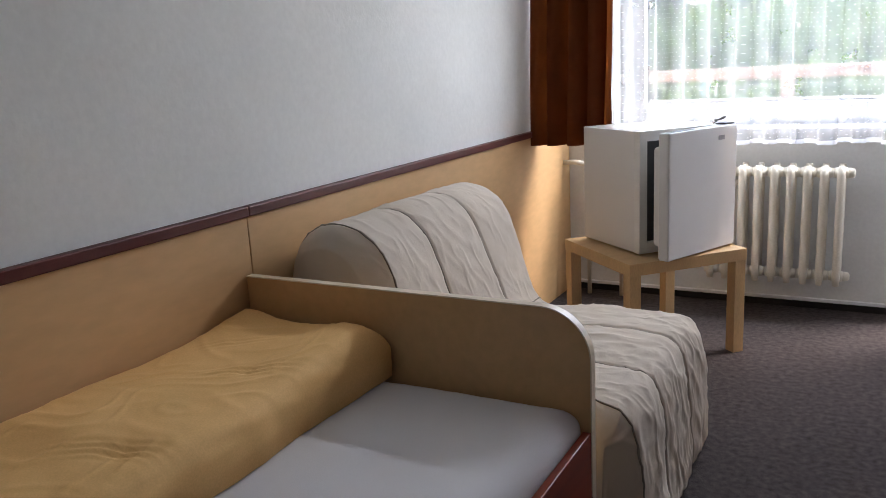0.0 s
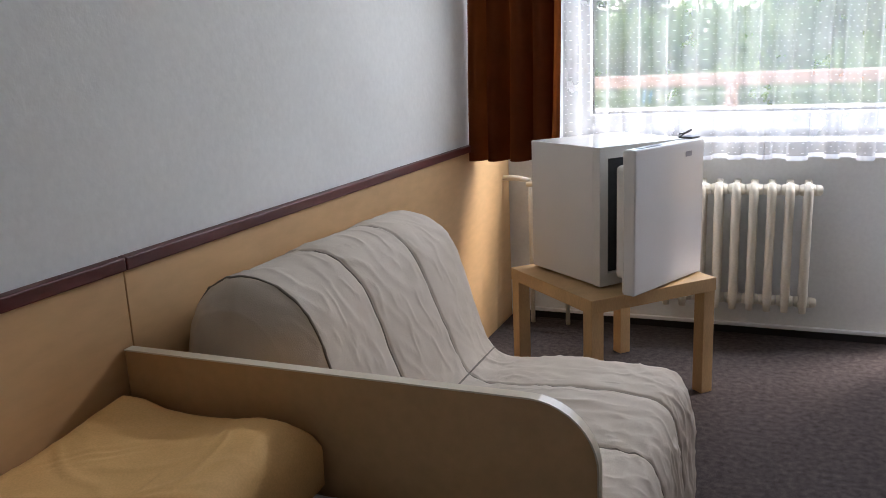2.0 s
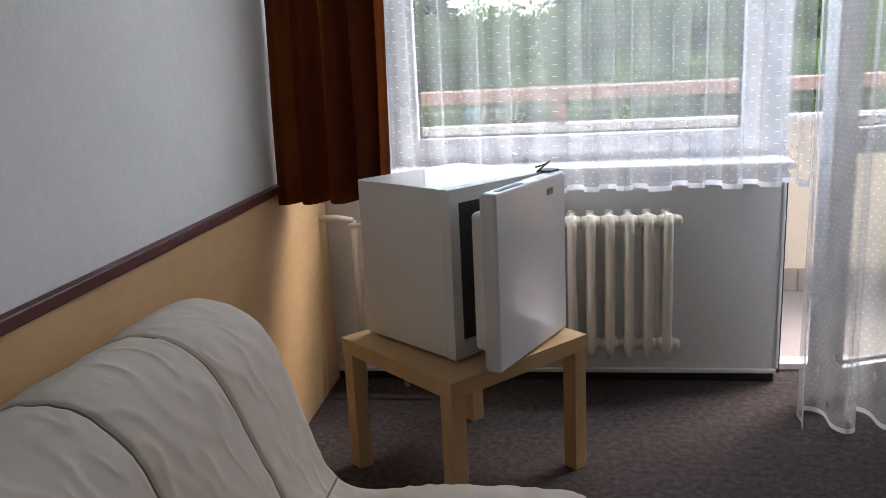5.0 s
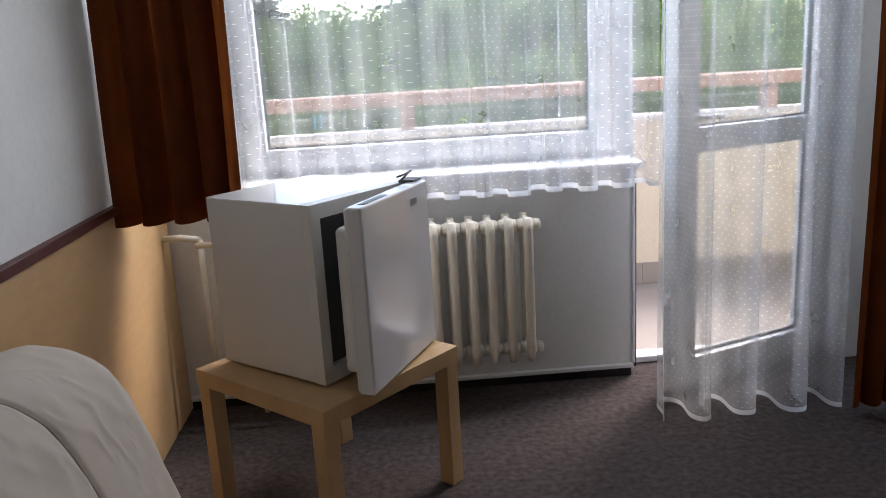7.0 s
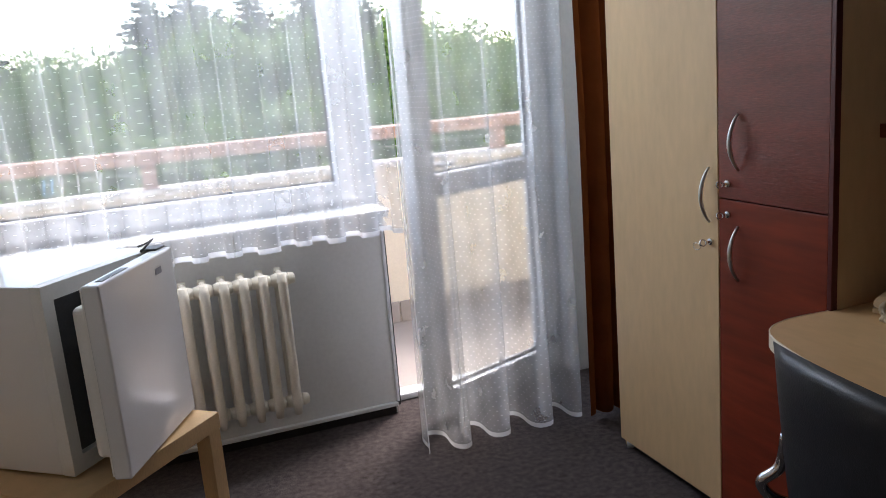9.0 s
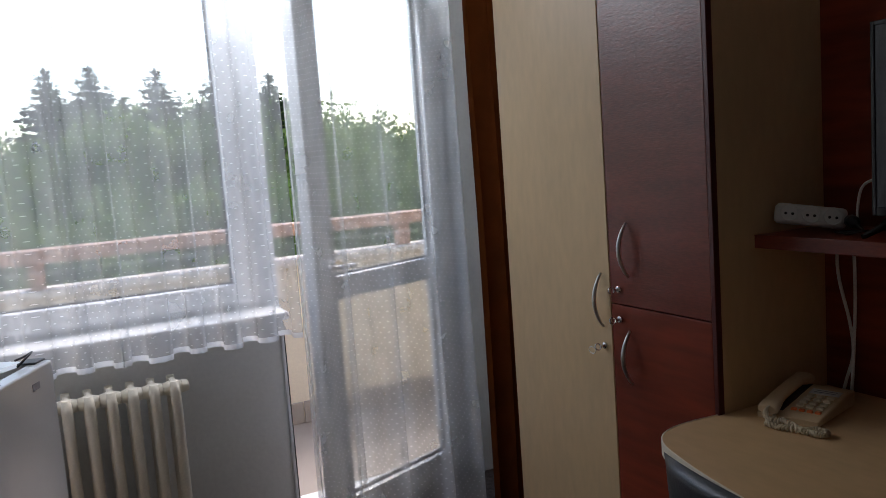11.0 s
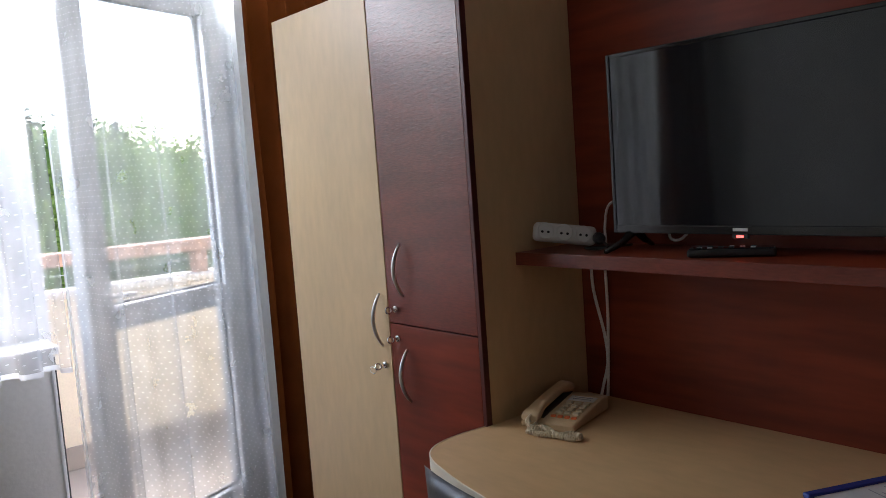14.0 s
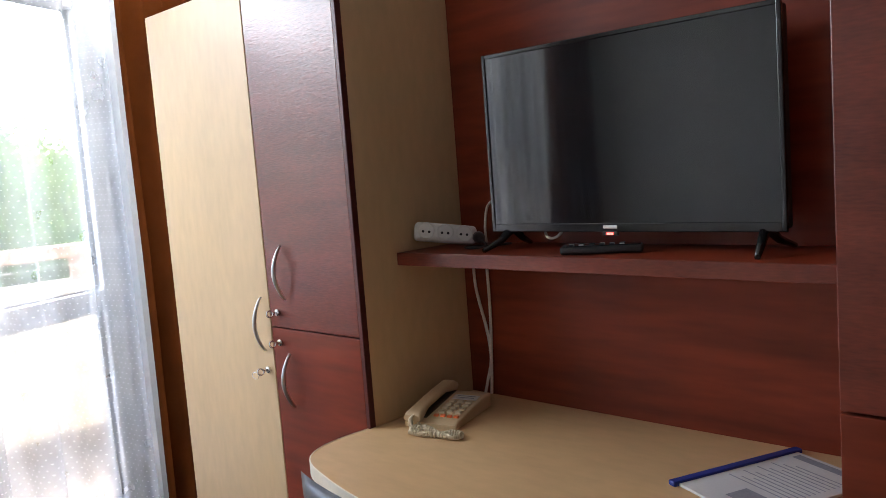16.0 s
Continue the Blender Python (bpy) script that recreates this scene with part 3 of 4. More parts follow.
def soft_box(x0, x1, y0, y1, z0, z1, r, nx, ny, wr, seed):
    """A cushion-like block, rounded all over, with wrinkles."""
    bm = bmesh.new()
    prof = []
    for k in range(9):
        a = radians(90 * k / 8)
        prof.append((1 - math.cos(a), math.sin(a)))
    us = [r * p[0] for p in prof] + [r + (x1 - x0 - 2 * r) * k / nx for k in range(1, nx)] + [x1 - x0 - r * p[0] for p in prof[::-1]]
    vs = [r * p[0] for p in prof] + [r + (y1 - y0 - 2 * r) * k / ny for k in range(1, ny)] + [y1 - y0 - r * p[0] for p in prof[::-1]]

    def hgt(u, n):
        d = min(u, n - u)
        return 1.0 if d >= r else math.sqrt(max(0, 1 - (1 - d / r) ** 2))

    def fn(i, j):
        u, v = us[i], vs[j]
        h = min(hgt(u, x1 - x0), hgt(v, y1 - y0))
        z = z1 - r + r * h
        return (x0 + u, y0 + v, z + wr(x0 + u, y0 + v) * h)
    g = sheet(bm, len(us) - 1, len(vs) - 1, fn)
    rim = [g[i][0] for i in range(len(us))] + [g[-1][j] for j in range(1, len(vs))] + [g[i][-1] for i in range(len(us) - 2, -1, -1)] + [g[0][j] for j in range(len(vs) - 2, 0, -1)]
    low = [bm.verts.new((v.co.x, v.co.y, z0)) for v in rim]
    n = len(rim)
    for i in range(n):
        bm.faces.new((rim[i], rim[(i + 1) % n], low[(i + 1) % n], low[i])).smooth = True
    bm.faces.new(low)
    bmesh.ops.recalc_face_normals(bm, faces=list(bm.faces))
    return bm


part("core", block(BX0 + 0.01, BX1 - 0.03, BY0 + 0.005, BY1 - 0.008, 0.25, 0.40, 0.02), CHECK, mt, "orange striped mattress ticking")
part("sheet", soft_box(BX0 + 0.003, BX1 - 0.024, BY0 + 0.002, BY1 - 0.004, 0.37, 0.520, 0.065, 40, 80,
     lambda x, y: 0.004 * wob(x, y, 0, 5, 2) + 0.0015 * wob(x * 3, y, 0, 14, 4), 1), SHEET, mt, "white cotton sheet")


TIES = ((-1.095, 1.245, 24, 1.0), (-1.05, 0.865, 18, 1.1), (-1.20, 0.40, 30, 0.9), (-1.25, 1.38, 35, 0.4))


def duvet_height(x, y):
    z = 0.018 * wob(x, y, 0, 3.0, 7) + 0.004 * wob(x, y, 0, 8, 3)
    for cx, cy, turn, g in TIES:
        ca, sa = math.cos(radians(turn)), math.sin(radians(turn))
        p, q = (x - cx) * ca + (y - cy) * sa, (y - cy) * ca - (x - cx) * sa
        bend = q + 1.1 * p * p - 0.10 * q * abs(p) / 0.1 + 0.006 * wob(p, q, 0, 16, 5)
        z += g * math.exp(-(p / 0.085) ** 2) * (0.0036 * math.cos(bend * 300) * math.exp(-(q / 0.024) ** 2) - 0.006 * math.exp(-(q / 0.03) ** 2) * math.exp(-(p / 0.03) ** 2))
    ridge = 1 - abs(wob(x * 0.5 + y * 0.25, y * 1.2 - x * 0.5, 0, 9, 12)) * 4
    z += 0.0012 * max(0, ridge) ** 2 + 0.0020 * max(0, 1 - 5 * abs(wob(x + 0.4 * wob(x, y, 0, 5, 1), y, 0, 7, 21))) ** 2
    z += 0.022 * math.exp(-((y - 1.50) / 0.10) ** 2) * math.exp(-((x + 1.02) / 0.08) ** 2)
    z += 0.020 * math.exp(-((y - 1.54) / 0.10) ** 2) * math.exp(-((x + 1.36) / 0.08) ** 2)
    return z


dv = soft_box(-1.408, -0.948, -0.40, 1.588, 0.522, 0.640, 0.05, 90, 260, duvet_height, 5)
for v in dv.verts:
    # the free long side bulges, the end by the board is drawn in unevenly
    if v.co.x > -1.1:
        v.co.x += 0.018 * wob(v.co.y, 0, 0, 3.5, 8) + 0.006 * wob(v.co.y, v.co.z * 4, 0, 12, 3)
    if v.co.y > 1.45:
        v.co.y -= 0.03 * abs(wob(v.co.x, 0, 0, 6, 3)) * (v.co.y - 1.45) / 0.14
tagged(part("duvet", dv, DUVET), "folded apricot-yellow duvet lying along the wall side of the bed", "duvet")


# ---- sofa bed ----
def sofa_profile():
    c = [(-1.395, 0.03), (-1.40, 0.30), (-1.402, 0.58), (-1.392, 0.70), (-1.345, 0.795), (-1.26, 0.838), (-1.165, 0.828), (-1.092, 0.765), (-1.045, 0.66),
         (-1.003, 0.55), (-0.962, 0.462), (-0.91, 0.432), (-0.83, 0.434), (-0.70, 0.443), (-0.55, 0.445), (-0.45, 0.433), (-0.405, 0.385), (-0.388, 0.30), (-0.378, 0.16), (-0.372, 0.02)]
    return [(p[0], p[2]) for p in curve_pts([(x, 0, z) for x, z in c], 9)]


SEAMS = (2.045, 2.345)
Y0, Y1 = 1.715, 2.655
prof = sofa_profile()


def sofa_point(i, j, ny):
    x, z = prof[i]
    y = Y0 + (Y1 - Y0) * j / ny
    a, b = prof[max(0, i - 1)], prof[min(len(prof) - 1, i + 1)]
    t = Vector((b[0] - a[0], b[1] - a[1])).normalized()
    nx, nz = -t[1], t[0]
    e = min(y - Y0, Y1 - y)
    d = -0.055 * max(0, 1 - e / 0.09) ** 2
    for s in SEAMS:
        d -= 0.006 * math.exp(-((y - s) / 0.006) ** 2) + 0.003 * math.exp(-((y - s) / 0.035) ** 2)
    d += 0.010 * wob(x, y, z, 4, 1)
    sw = min(1.0, max(0.0, (x + 1.03) / 0.14))
    if sw < 1:
        d += (1 - sw) * (0.0022 * max(0, 1 - 4 * abs(wob(x + 0.3 * y, y * 1.5 + 0.8 * z, z, 7, 4))) + 0.001 * wob(x, y, z, 22, 2))
    if sw > 0:
        d += sw * (0.0042 * max(0, 1 - 4 * abs(wob(x + 0.3 * wob(y, x, z, 5, 2), y + 0.3 * wob(x, y, z, 6, 8), z, 6.5, 6))) - 0.002 + 0.002 * wob(x, y * 2, z, 13, 7))
        if z < 0.36 and x > -0.6:
            d += 0.007 * wob(0, y, z, 6, 3) * (0.40 - z) / 0.3
            d += 0.004 * max(0, 1 - 4 * abs(wob(0.5 * z, y * 2, z, 6, 9)))
    d += 0.0028 * max(0, 1 - 5 * abs(wob(x + 0.15 * wob(y, z, x, 7, 3), y + z * 0.6, z * 0.5 - x * 0.5, 12, 31))) ** 2
    seat_end = sw * 0.06 * (1 - min(1, (0.44 - z) / 0.4)) * max(0, (y - 2.3) / 0.35)
    return (max(-1.408, x + nx * d), y - seat_end, max(0.006, z + nz * d))


sofa = thing("sofa_bed", "low folding sofa bed in a crumpled beige quilted cover", "sofa")
NYS = 230
bm = bmesh.new()
g = sheet(bm, len(prof) - 1, NYS, lambda i, j: sofa_point(i, j, NYS))
for j in (0, NYS):
    rim = [g[i][j] for i in range(len(prof))]
    low = [bm.verts.new((v.co.x, v.co.y, 0.012)) for v in rim]
    mid = []
    cx = -1.2
    steps = 8
    prev = rim
    for k in range(1, steps + 1):
        cur = []
        for v in rim:
            q = k / steps
            z = v.co.z + (0.012 - v.co.z) * q
            bulge = (0.02 if j == 0 else -0.02) * math.sin(math.pi * q) * -1 + 0.012 * wob(v.co.x, z, j, 7, 5) * math.sin(math.pi * q)
            cur.append(bm.verts.new((v.co.x, v.co.y + bulge, z)))
        for i in range(len(rim) - 1):
            bm.faces.new((prev[i], prev[i + 1], cur[i + 1], cur[i])).smooth = True
        prev = cur
bmesh.ops.recalc_face_normals(bm, faces=list(bm.faces))
part("cover", bm, SOFA, sofa)
for s in SEAMS + (Y0 + 0.075,):
    b = bmesh.new()
    j = round((s - Y0) / (Y1 - Y0) * NYS)
    tube(b, [Vector(sofa_point(i, j, NYS)) for i in range(20, len(prof) - 4)], 0.0036, 6)
    part("piping", b, PIPING, sofa, "grey-beige seam piping")


b = bmesh.new()
k0 = min(range(len(prof)), key=lambda i: abs(prof[i][0] + 0.945))
tube(b, [Vector(sofa_point(k0, j, NYS)) for j in range(10, NYS - 9, 2)], 0.0024, 6)
part("piping", b, PIPING, sofa, "seam between backrest and seat")


# ---- side table with the refrigerator ----
TC, TA = (-0.780, 3.437), 47.0
tab = thing("side_table", "square birch side table with thick legs", "table", pose(TC[0], TC[1], 0, 0, 0, TA))
part("tabletop", block(-0.277, 0.277, -0.277, 0.277, 0.40, 0.45, 0.002), BEECH, tab)
for sx in (-1, 1):
    for sy in (-1, 1):
        x, y = sx * 0.249, sy * 0.249
        part("leg", block(x - 0.0255, x + 0.0255, y - 0.0255, y + 0.0255, 0.0, 0.40, 0.002), BEECH, tab)

# refrigerator: origin at the front lower corner beside the door's free edge, x along the front, y into the depth
FA = 50.5
fr = thing("refrigerator", "small white tabletop refrigerator with its door ajar", "refrigerator", pose(-0.768, 3.195, 0.45, 0, 0, FA))
FW, FD, Z0, Z1 = 0.435, 0.415, 0.008, 0.505
part("cabinet", bevelled(block(0, FW, 0.035, FD, Z0, Z1, 0), 0.004, 2), FRIDGE, fr)
b = bmesh.new()
for a in ((0, 0.036, Z0, Z1), (FW - 0.036, FW, Z0, Z1), (0.036, FW - 0.036, Z0, Z0 + 0.045), (0.036, FW - 0.036, Z1 - 0.04, Z1)):
    box(b, a[0], a[1], 0, 0.0348, a[2], a[3])
part("front_frame", b, PLASTW, fr, "white moulded front frame")
# shallow sheet whose dark grey puts the shade of the opening into colour
part("interior_shade", block(0.036, FW - 0.036, 0.018, 0.034, Z0 + 0.045, Z1 - 0.04, 0.004), FRIDGE_DK, fr, "dark grey sheet for the shade inside the door gap")
for x, y in ((0.04, 0.06), (FW - 0.04, 0.06), (0.04, FD - 0.04), (FW - 0.04, FD - 0.04)):
    b = bmesh.new()
    tube(b, [(x, y, 0), (x, y, 0.012)], 0.014, 10)
    part("foot", b, TVM, fr)
fdoor = part("door", bevelled(block(-0.442, 0.0, -0.058, -0.012, 0.006, 0.507, 0), 0.006, 3), FRIDGE_D, fr, "white glossy door standing ajar")
fdoor.matrix_local = pose(FW - 0.0065, 0.0087, 0, 0, 0, 15.0)
part("liner", bevelled(block(-0.424, -0.05, -0.012, 0.034, 0.055, 0.45, 0), 0.016, 3), PLASTW, fdoor, "moulded inner door liner")
part("gasket", block(-0.436, -0.006, -0.0125, -0.006, 0.012, 0.50, 0.002), PLASTW, fdoor)
part("badge", block(-0.128, -0.088, -0.0595, -0.0575, 0.452, 0.470, 0.0005), INK, fdoor, "small grey badge")
part("top_grip", block(-0.40, -0.26, -0.048, -0.030, 0.5075, 0.5085, 0), FRIDGE_DK, fdoor)
part("hinge_cover", block(-0.055, 0.0, -0.03, 0.02, 0.507, 0.513, 0.002), FRIDGE_DK, fr, "dark hinge plate").matrix_local = pose(FW, 0, 0, 0, 0, 12)
kb = bmesh.new()
tube(kb, curve_pts([(FW - 0.10, -0.03, 0.515), (FW - 0.07, -0.035, 0.532), (FW - 0.03, -0.02, 0.538), (FW - 0.03, 0.0, 0.527), (FW - 0.06, 0.01, 0.522)], 6), 0.003, 6)
part("wire_loop", kb, GASKET, fr, "black wire loop on the hinge")

# ---- radiator ----
rad = thing("radiator", "cream cast-iron column radiator under the window", "radiator")


def rad_section():
    b = bmesh.new()
    for yy, rx, ry in ((-0.052, 0.0180, 0.022), (0.052, 0.0180, 0.022)):
        rings = []
        for k in range(15):
            z = 0.17 + 0.55 * k / 14
            e = min(k, 14 - k)
            f = (0.78, 1.0, 1.02, 1.0)[min(e, 3)]
            rings.append([b.verts.new((rx * f * math.cos(2 * math.pi * q / 10), yy * (0.93 if e == 0 else 1) + ry * f * math.sin(2 * math.pi * q / 10), z)) for q in range(10)])
        for A, B in zip(rings, rings[1:]):
            for q in range(10):
                b.faces.new((A[q], A[(q + 1) % 10], B[(q + 1) % 10], B[q])).smooth = True
        b.faces.new(rings[0][::-1])
        b.faces.new(rings[-1])
    for z in (0.205, 0.685):
        tube(b, [(0, -0.06, z), (0, 0.06, z)], 0.0165, 8)
        tube(b, [(-0.034, 0, z), (-0.012, 0, z), (0.012, 0, z), (0.034, 0, z)], [0.021, 0.027, 0.027, 0.021], 12)
        bx = block(-0.012, 0.012, -0.052, 0.052, z - 0.03, z + 0.03, 0.008)
        me_ = bpy.data.meshes.new("tmp")
        bx.to_mesh(me_)
        bx.free()
        b.from_mesh(me_)
        bpy.data.meshes.remove(me_)
    return b


NSEC = 9
first = part("section", rad_section(), CREAM, rad)
first.location = (-0.631, 4.03, 0)
for k in range(1, NSEC):
    o = new("section", first.data)
    o.parent, o.location = rad, (-0.631 + 0.0695 * k, 4.03, 0)
for z in (0.205, 0.685):
    b = bmesh.new()
    tube(b, [(-0.048, 4.03, z), (-0.042, 4.03, z), (-0.025, 4.03, z), (-0.02, 4.03, z)], [0.026, 0.026, 0.022, 0.012], 6)
    part("end_plug", b, CREAM, rad)
b = bmesh.new()
tube(b, [(-0.69, 4.03, 0.685), (-1.28, 4.03, 0.69)], 0.011, 8)
part("feed_pipe", b, CREAM, rad)
b = bmesh.new()
tube(b, [(-0.69, 4.03, 0.205), (-1.10, 4.03, 0.20)], 0.011, 8)
part("return_pipe", b, CREAM, rad)
for x in (-0.55, -0.21):
    part("bracket", block(x - 0.01, x + 0.01, 4.03, 4.17, 0.60, 0.625, 0.002), CREAM, rad)
pp = thing("heating_pipe", "cream painted heating riser pipe in the corner", "pipe")
b = bmesh.new()
tube(b, [(-1.275, 4.08, 0.0), (-1.275, 4.08, 0.70)], 0.012, 8)
part("riser", b, CREAM, pp)
b = bmesh.new()
tube(b, [(-1.41, 4.08, 0.712), (-1.34, 4.08, 0.712), (-1.275, 4.08, 0.70)], [0.012, 0.014, 0.012], 8)
part("elbow", b, CREAM, pp)
b = bmesh.new()
tube(b, [(-1.10, 4.08, 0.0), (-1.10, 4.08, 0.20), (-1.10, 4.03, 0.20)], 0.011, 8)
part("return", b, CREAM, pp)


# ---- wardrobe ----
def bow_handle(parent, y, z0, z1):
    b = bmesh.new()
    n = 16
    pts = [(-0.004 - 0.030 * math.sin(math.pi * k / n) ** 0.8, y, z0 + (z1 - z0) * k / n) for k in range(n + 1)]
    tube(b, pts, [0.0035 + 0.003 * math.sin(math.pi * k / n) for k in range(n + 1)], 8)
    return part("handle", b, STEEL, parent, "bowed steel handle")


def lock(parent, y, z, ring):
    b = bmesh.new()
    tube(b, [(0.0, y, z), (-0.008, y, z), (-0.009, y, z)], [0.010, 0.010, 0.006], 12)
    lk = part("lock", b, CHROME, parent, "small chrome lock")
    b = block(-0.022, -0.009, y - 0.0015, y + 0.0015, z - 0.004, z + 0.004, 0.001)
    tube(b, [(-0.030 + 0.010 * math.cos(a), y + 0.003 * math.sin(a), z + 0.009 * math.sin(a)) for a in [2 * math.pi * k / 14 for k in range(14)]], 0.0025, 6, True)
    if ring:
        tube(b, [(-0.036, y + 0.02 + 0.016 * math.cos(a), z - 0.012 + 0.010 * math.sin(a)) for a in [2 * math.pi * k / 16 for k in range(16)]], 0.001, 5, True)
    part("key", b, CHROME, lk)


FX, SPL = 0.995, 2.897
ward = thing("wardrobe", "tall wardrobe with one birch and two mahogany doors", "wardrobe")
part("side_panel", block(FX + 0.018, EX - 0.003, 2.499, 2.515, 0.0, 1.94, 0.0015), BIRCH, ward, "birch side panel")
part("side_panel", block(FX + 0.018, EX - 0.003, 3.422, 3.44, 0.0, 1.94, 0.0015), BIRCH, ward, "birch side panel")
part("top_panel", block(FX + 0.018, EX - 0.003, 2.515, 3.422, 1.92, 1.94, 0.0015), BIRCH, ward)
part("partition", block(FX + 0.018, EX - 0.02, SPL - 0.008, SPL + 0.008, 0.06, 1.92, 0), BIRCH, ward)
part("back_panel", block(EX - 0.015, EX - 0.004, 2.515, 3.422, 0.0, 1.92, 0), BIRCH, ward)
part("plinth", block(FX + 0.03, FX + 0.048, 2.515, 3.422, 0.0, 0.05, 0), TVM, ward)
for y in (2.53, 2.897, 3.41):
    b = bmesh.new()
    tube(b, [(FX + 0.02, y, 0), (FX + 0.02, y, 0.03)], 0.013, 10)
    part("foot", b, PLASTW, ward)
d1 = part("door", block(FX, FX + 0.018, SPL + 0.002, 3.44, 0.03, 1.938, 0.0015), BIRCH, ward, "tall birch door")
d2 = part("door", block(FX, FX + 0.018, 2.512, SPL - 0.002, 0.980, 1.938, 0.0015), MAHOG_UP, ward, "upper mahogany door")
d3 = part("door", block(FX, FX + 0.018, 2.512, SPL - 0.002, 0.03, 0.976, 0.0015), MAHOG, ward, "lower mahogany door")
part("edge_strip", block(FX - 0.001, FX + 0.018, 2.4975, 2.5105, 0.0, 1.94, 0.001), RAILRED, ward, "dark mahogany edge strip")
for d, y, z0, z1, ky, kz, ring in ((d1, 2.931, 0.905, 1.062, 2.928, 0.848, True), (d2, 2.812, 1.062, 1.212, 2.855, 1.022, False), (d3, 2.814, 0.756, 0.908, 2.855, 0.936, False)):
    h = bow_handle(d, y, z0, z1)
    h.location = (FX, 0, 0)
    lock(d, ky, kz, ring)
    for c in d.children:
        if c.name.startswith("lock"):
            c.location = (FX, 0, 0)

# ---- desk unit: back panel, shelf, tall cabinet, desktop ----
CY = 1.370
bpn = thing("back_board", "mahogany board on the wall behind the desk", "wall panel", kind="structure")
part("board", block(1.392, EX - 0.002, CY, 2.498, 0.0, 2.10, 0.001), MAHOG, bpn)
sh = thing("wall_shelf", "thick mahogany shelf under the television", "shelf")
part("board", block(1.1365, 1.391, CY + 0.001, 2.498, 1.148, 1.180, 0.001), MAHOG, sh)
part("edge_band", block(1.134, 1.136, CY + 0.001, 2.498, 1.1475, 1.1805, 0.0006), MAHOG_UP, sh, "mahogany edge band")
cab = thing("tall_cabinet", "tall mahogany cabinet with stacked doors", "cabinet")
part("body", block(FX + 0.018, EX - 0.003, 0.42, CY - 0.001, 0.0, 2.10, 0.0015), MAHOG, cab)
part("door", block(FX, FX + 0.018, 0.42, CY, 0.972, 2.098, 0.002), MAHOG_UP, cab)
part("door", block(FX, FX + 0.018, 0.42, CY, 0.03, 0.967, 0.002), MAHOG, cab)

desk = thing("desk", "birch desk with a rounded corner and pale edge", "desk")
out = [(1.390, CY + 0.002), (1.390, 2.497), (0.992, 2.497), (0.992, 2.502), (0.93, 2.508), (0.87, 2.507), (0.815, 2.492), (0.775, 2.462), (0.748, 2.418), (0.728, 2.36), (0.708, 2.29), (0.688, 2.20), (0.668, 2.08), (0.655, 1.94), (0.650, 1.78), (0.655, 1.6), (0.68, 1.46), (0.73, 1.38), (0.80, CY + 0.002)]
out = out[:4] + [(p.x, p.y) for p in curve_pts([(x, y, 0) for x, y in out[4:]], 4)]
part("desktop", prism(out, 0.715, 0.747, "z", 0.002), BIRCH_H, desk)
b = bmesh.new()
vs = []
prof2 = out[3:]
for i, (x, y) in enumerate(prof2):
    a, c = prof2[max(0, i - 1)], prof2[min(len(prof2) - 1, i + 1)]
    t = Vector((c[0] - a[0], c[1] - a[1])).normalized()
    nx, ny = t[1] * -1, t[0]
    s = -1 if (nx * (x - 1.05) + ny * (y - 1.9)) < 0 else 1
    vs.append([b.verts.new((x + nx * s * o, y + ny * s * o, z)) for z, o in ((0.7135, -0.001), (0.7135, 0.0015), (0.7475, 0.0015), (0.7482, -0.001))])
for i in range(len(vs) - 1):
    for k in range(3):
        b.faces.new((vs[i][k], vs[i][k + 1], vs[i + 1][k + 1], vs[i + 1][k]))
bmesh.ops.recalc_face_normals(b, faces=list(b.faces))
part("edge_band", b, EDGE, desk, "pale edge band")
part("side_support", block(1.05, 1.385, 2.44, 2.46, 0.0, 0.715, 0.001), BIRCH, desk)
part("side_support", block(1.05, 1.385, CY + 0.03, CY + 0.05, 0.0, 0.715, 0.001), BIRCH, desk)

# ---- chair pushed under the desk ----
ch = thing("desk_chair", "black leatherette chair on a chrome tube frame", "chair", pose(0.622, 2.085, 0, 0, 0, -8))
b = bmesh.new()
NA, NB = 16, 12


def back_pt(i, j, side):
    u, v = i / NA * 2 - 1, j / NB
    x = -0.03 * (1 - u * u) + 0.005 - 0.05 * (v - 0.5) + side * (0.018 * math.sqrt(max(0, 1 - abs(u) ** 5)) * math.sqrt(max(0, 1 - abs(2 * v - 1) ** 5)))
    return (x, 0.225 * u * (1 - 0.06 * v), 0.42 + 0.38 * v + 0.012 * (1 - u * u) * v)


for side in (-1, 1):
    sheet(b, NA, NB, lambda i, j: back_pt(i, j, side))
bmesh.ops.remove_doubles(b, verts=list(b.verts), dist=0.0004)
bmesh.ops.recalc_face_normals(b, faces=list(b.faces))
part("backrest", b, LEATHER, ch)
part("seat", soft_box(0.04, 0.47, -0.23, 0.23, 0.41, 0.475, 0.028, 12, 12, lambda x, y: 0.004 * wob(x, y, 0, 6, 3), 3), LEATHER, ch)
for s in (-1, 1):
    b = bmesh.new()
    tube(b, curve_pts([(0.005, s * 0.20, 0.60), (0.0, s * 0.215, 0.52), (-0.03, s * 0.235, 0.48), (0.01, s * 0.24, 0.43), (0.10, s * 0.24, 0.405), (0.40, s * 0.24, 0.40), (0.455, s * 0.24, 0.33), (0.465, s * 0.24, 0.05), (0.42, s * 0.24, 0.013), (0.02, s * 0.24, 0.013)], 6), 0.0125, 10)
    part("frame_tube", b, CHROME, ch, "chrome tube")
b = bmesh.new()
tube(b, [(0.02, -0.24, 0.013), (0.02, 0.24, 0.013)], 0.0125, 10)
part("floor_bar", b, CHROME, ch)
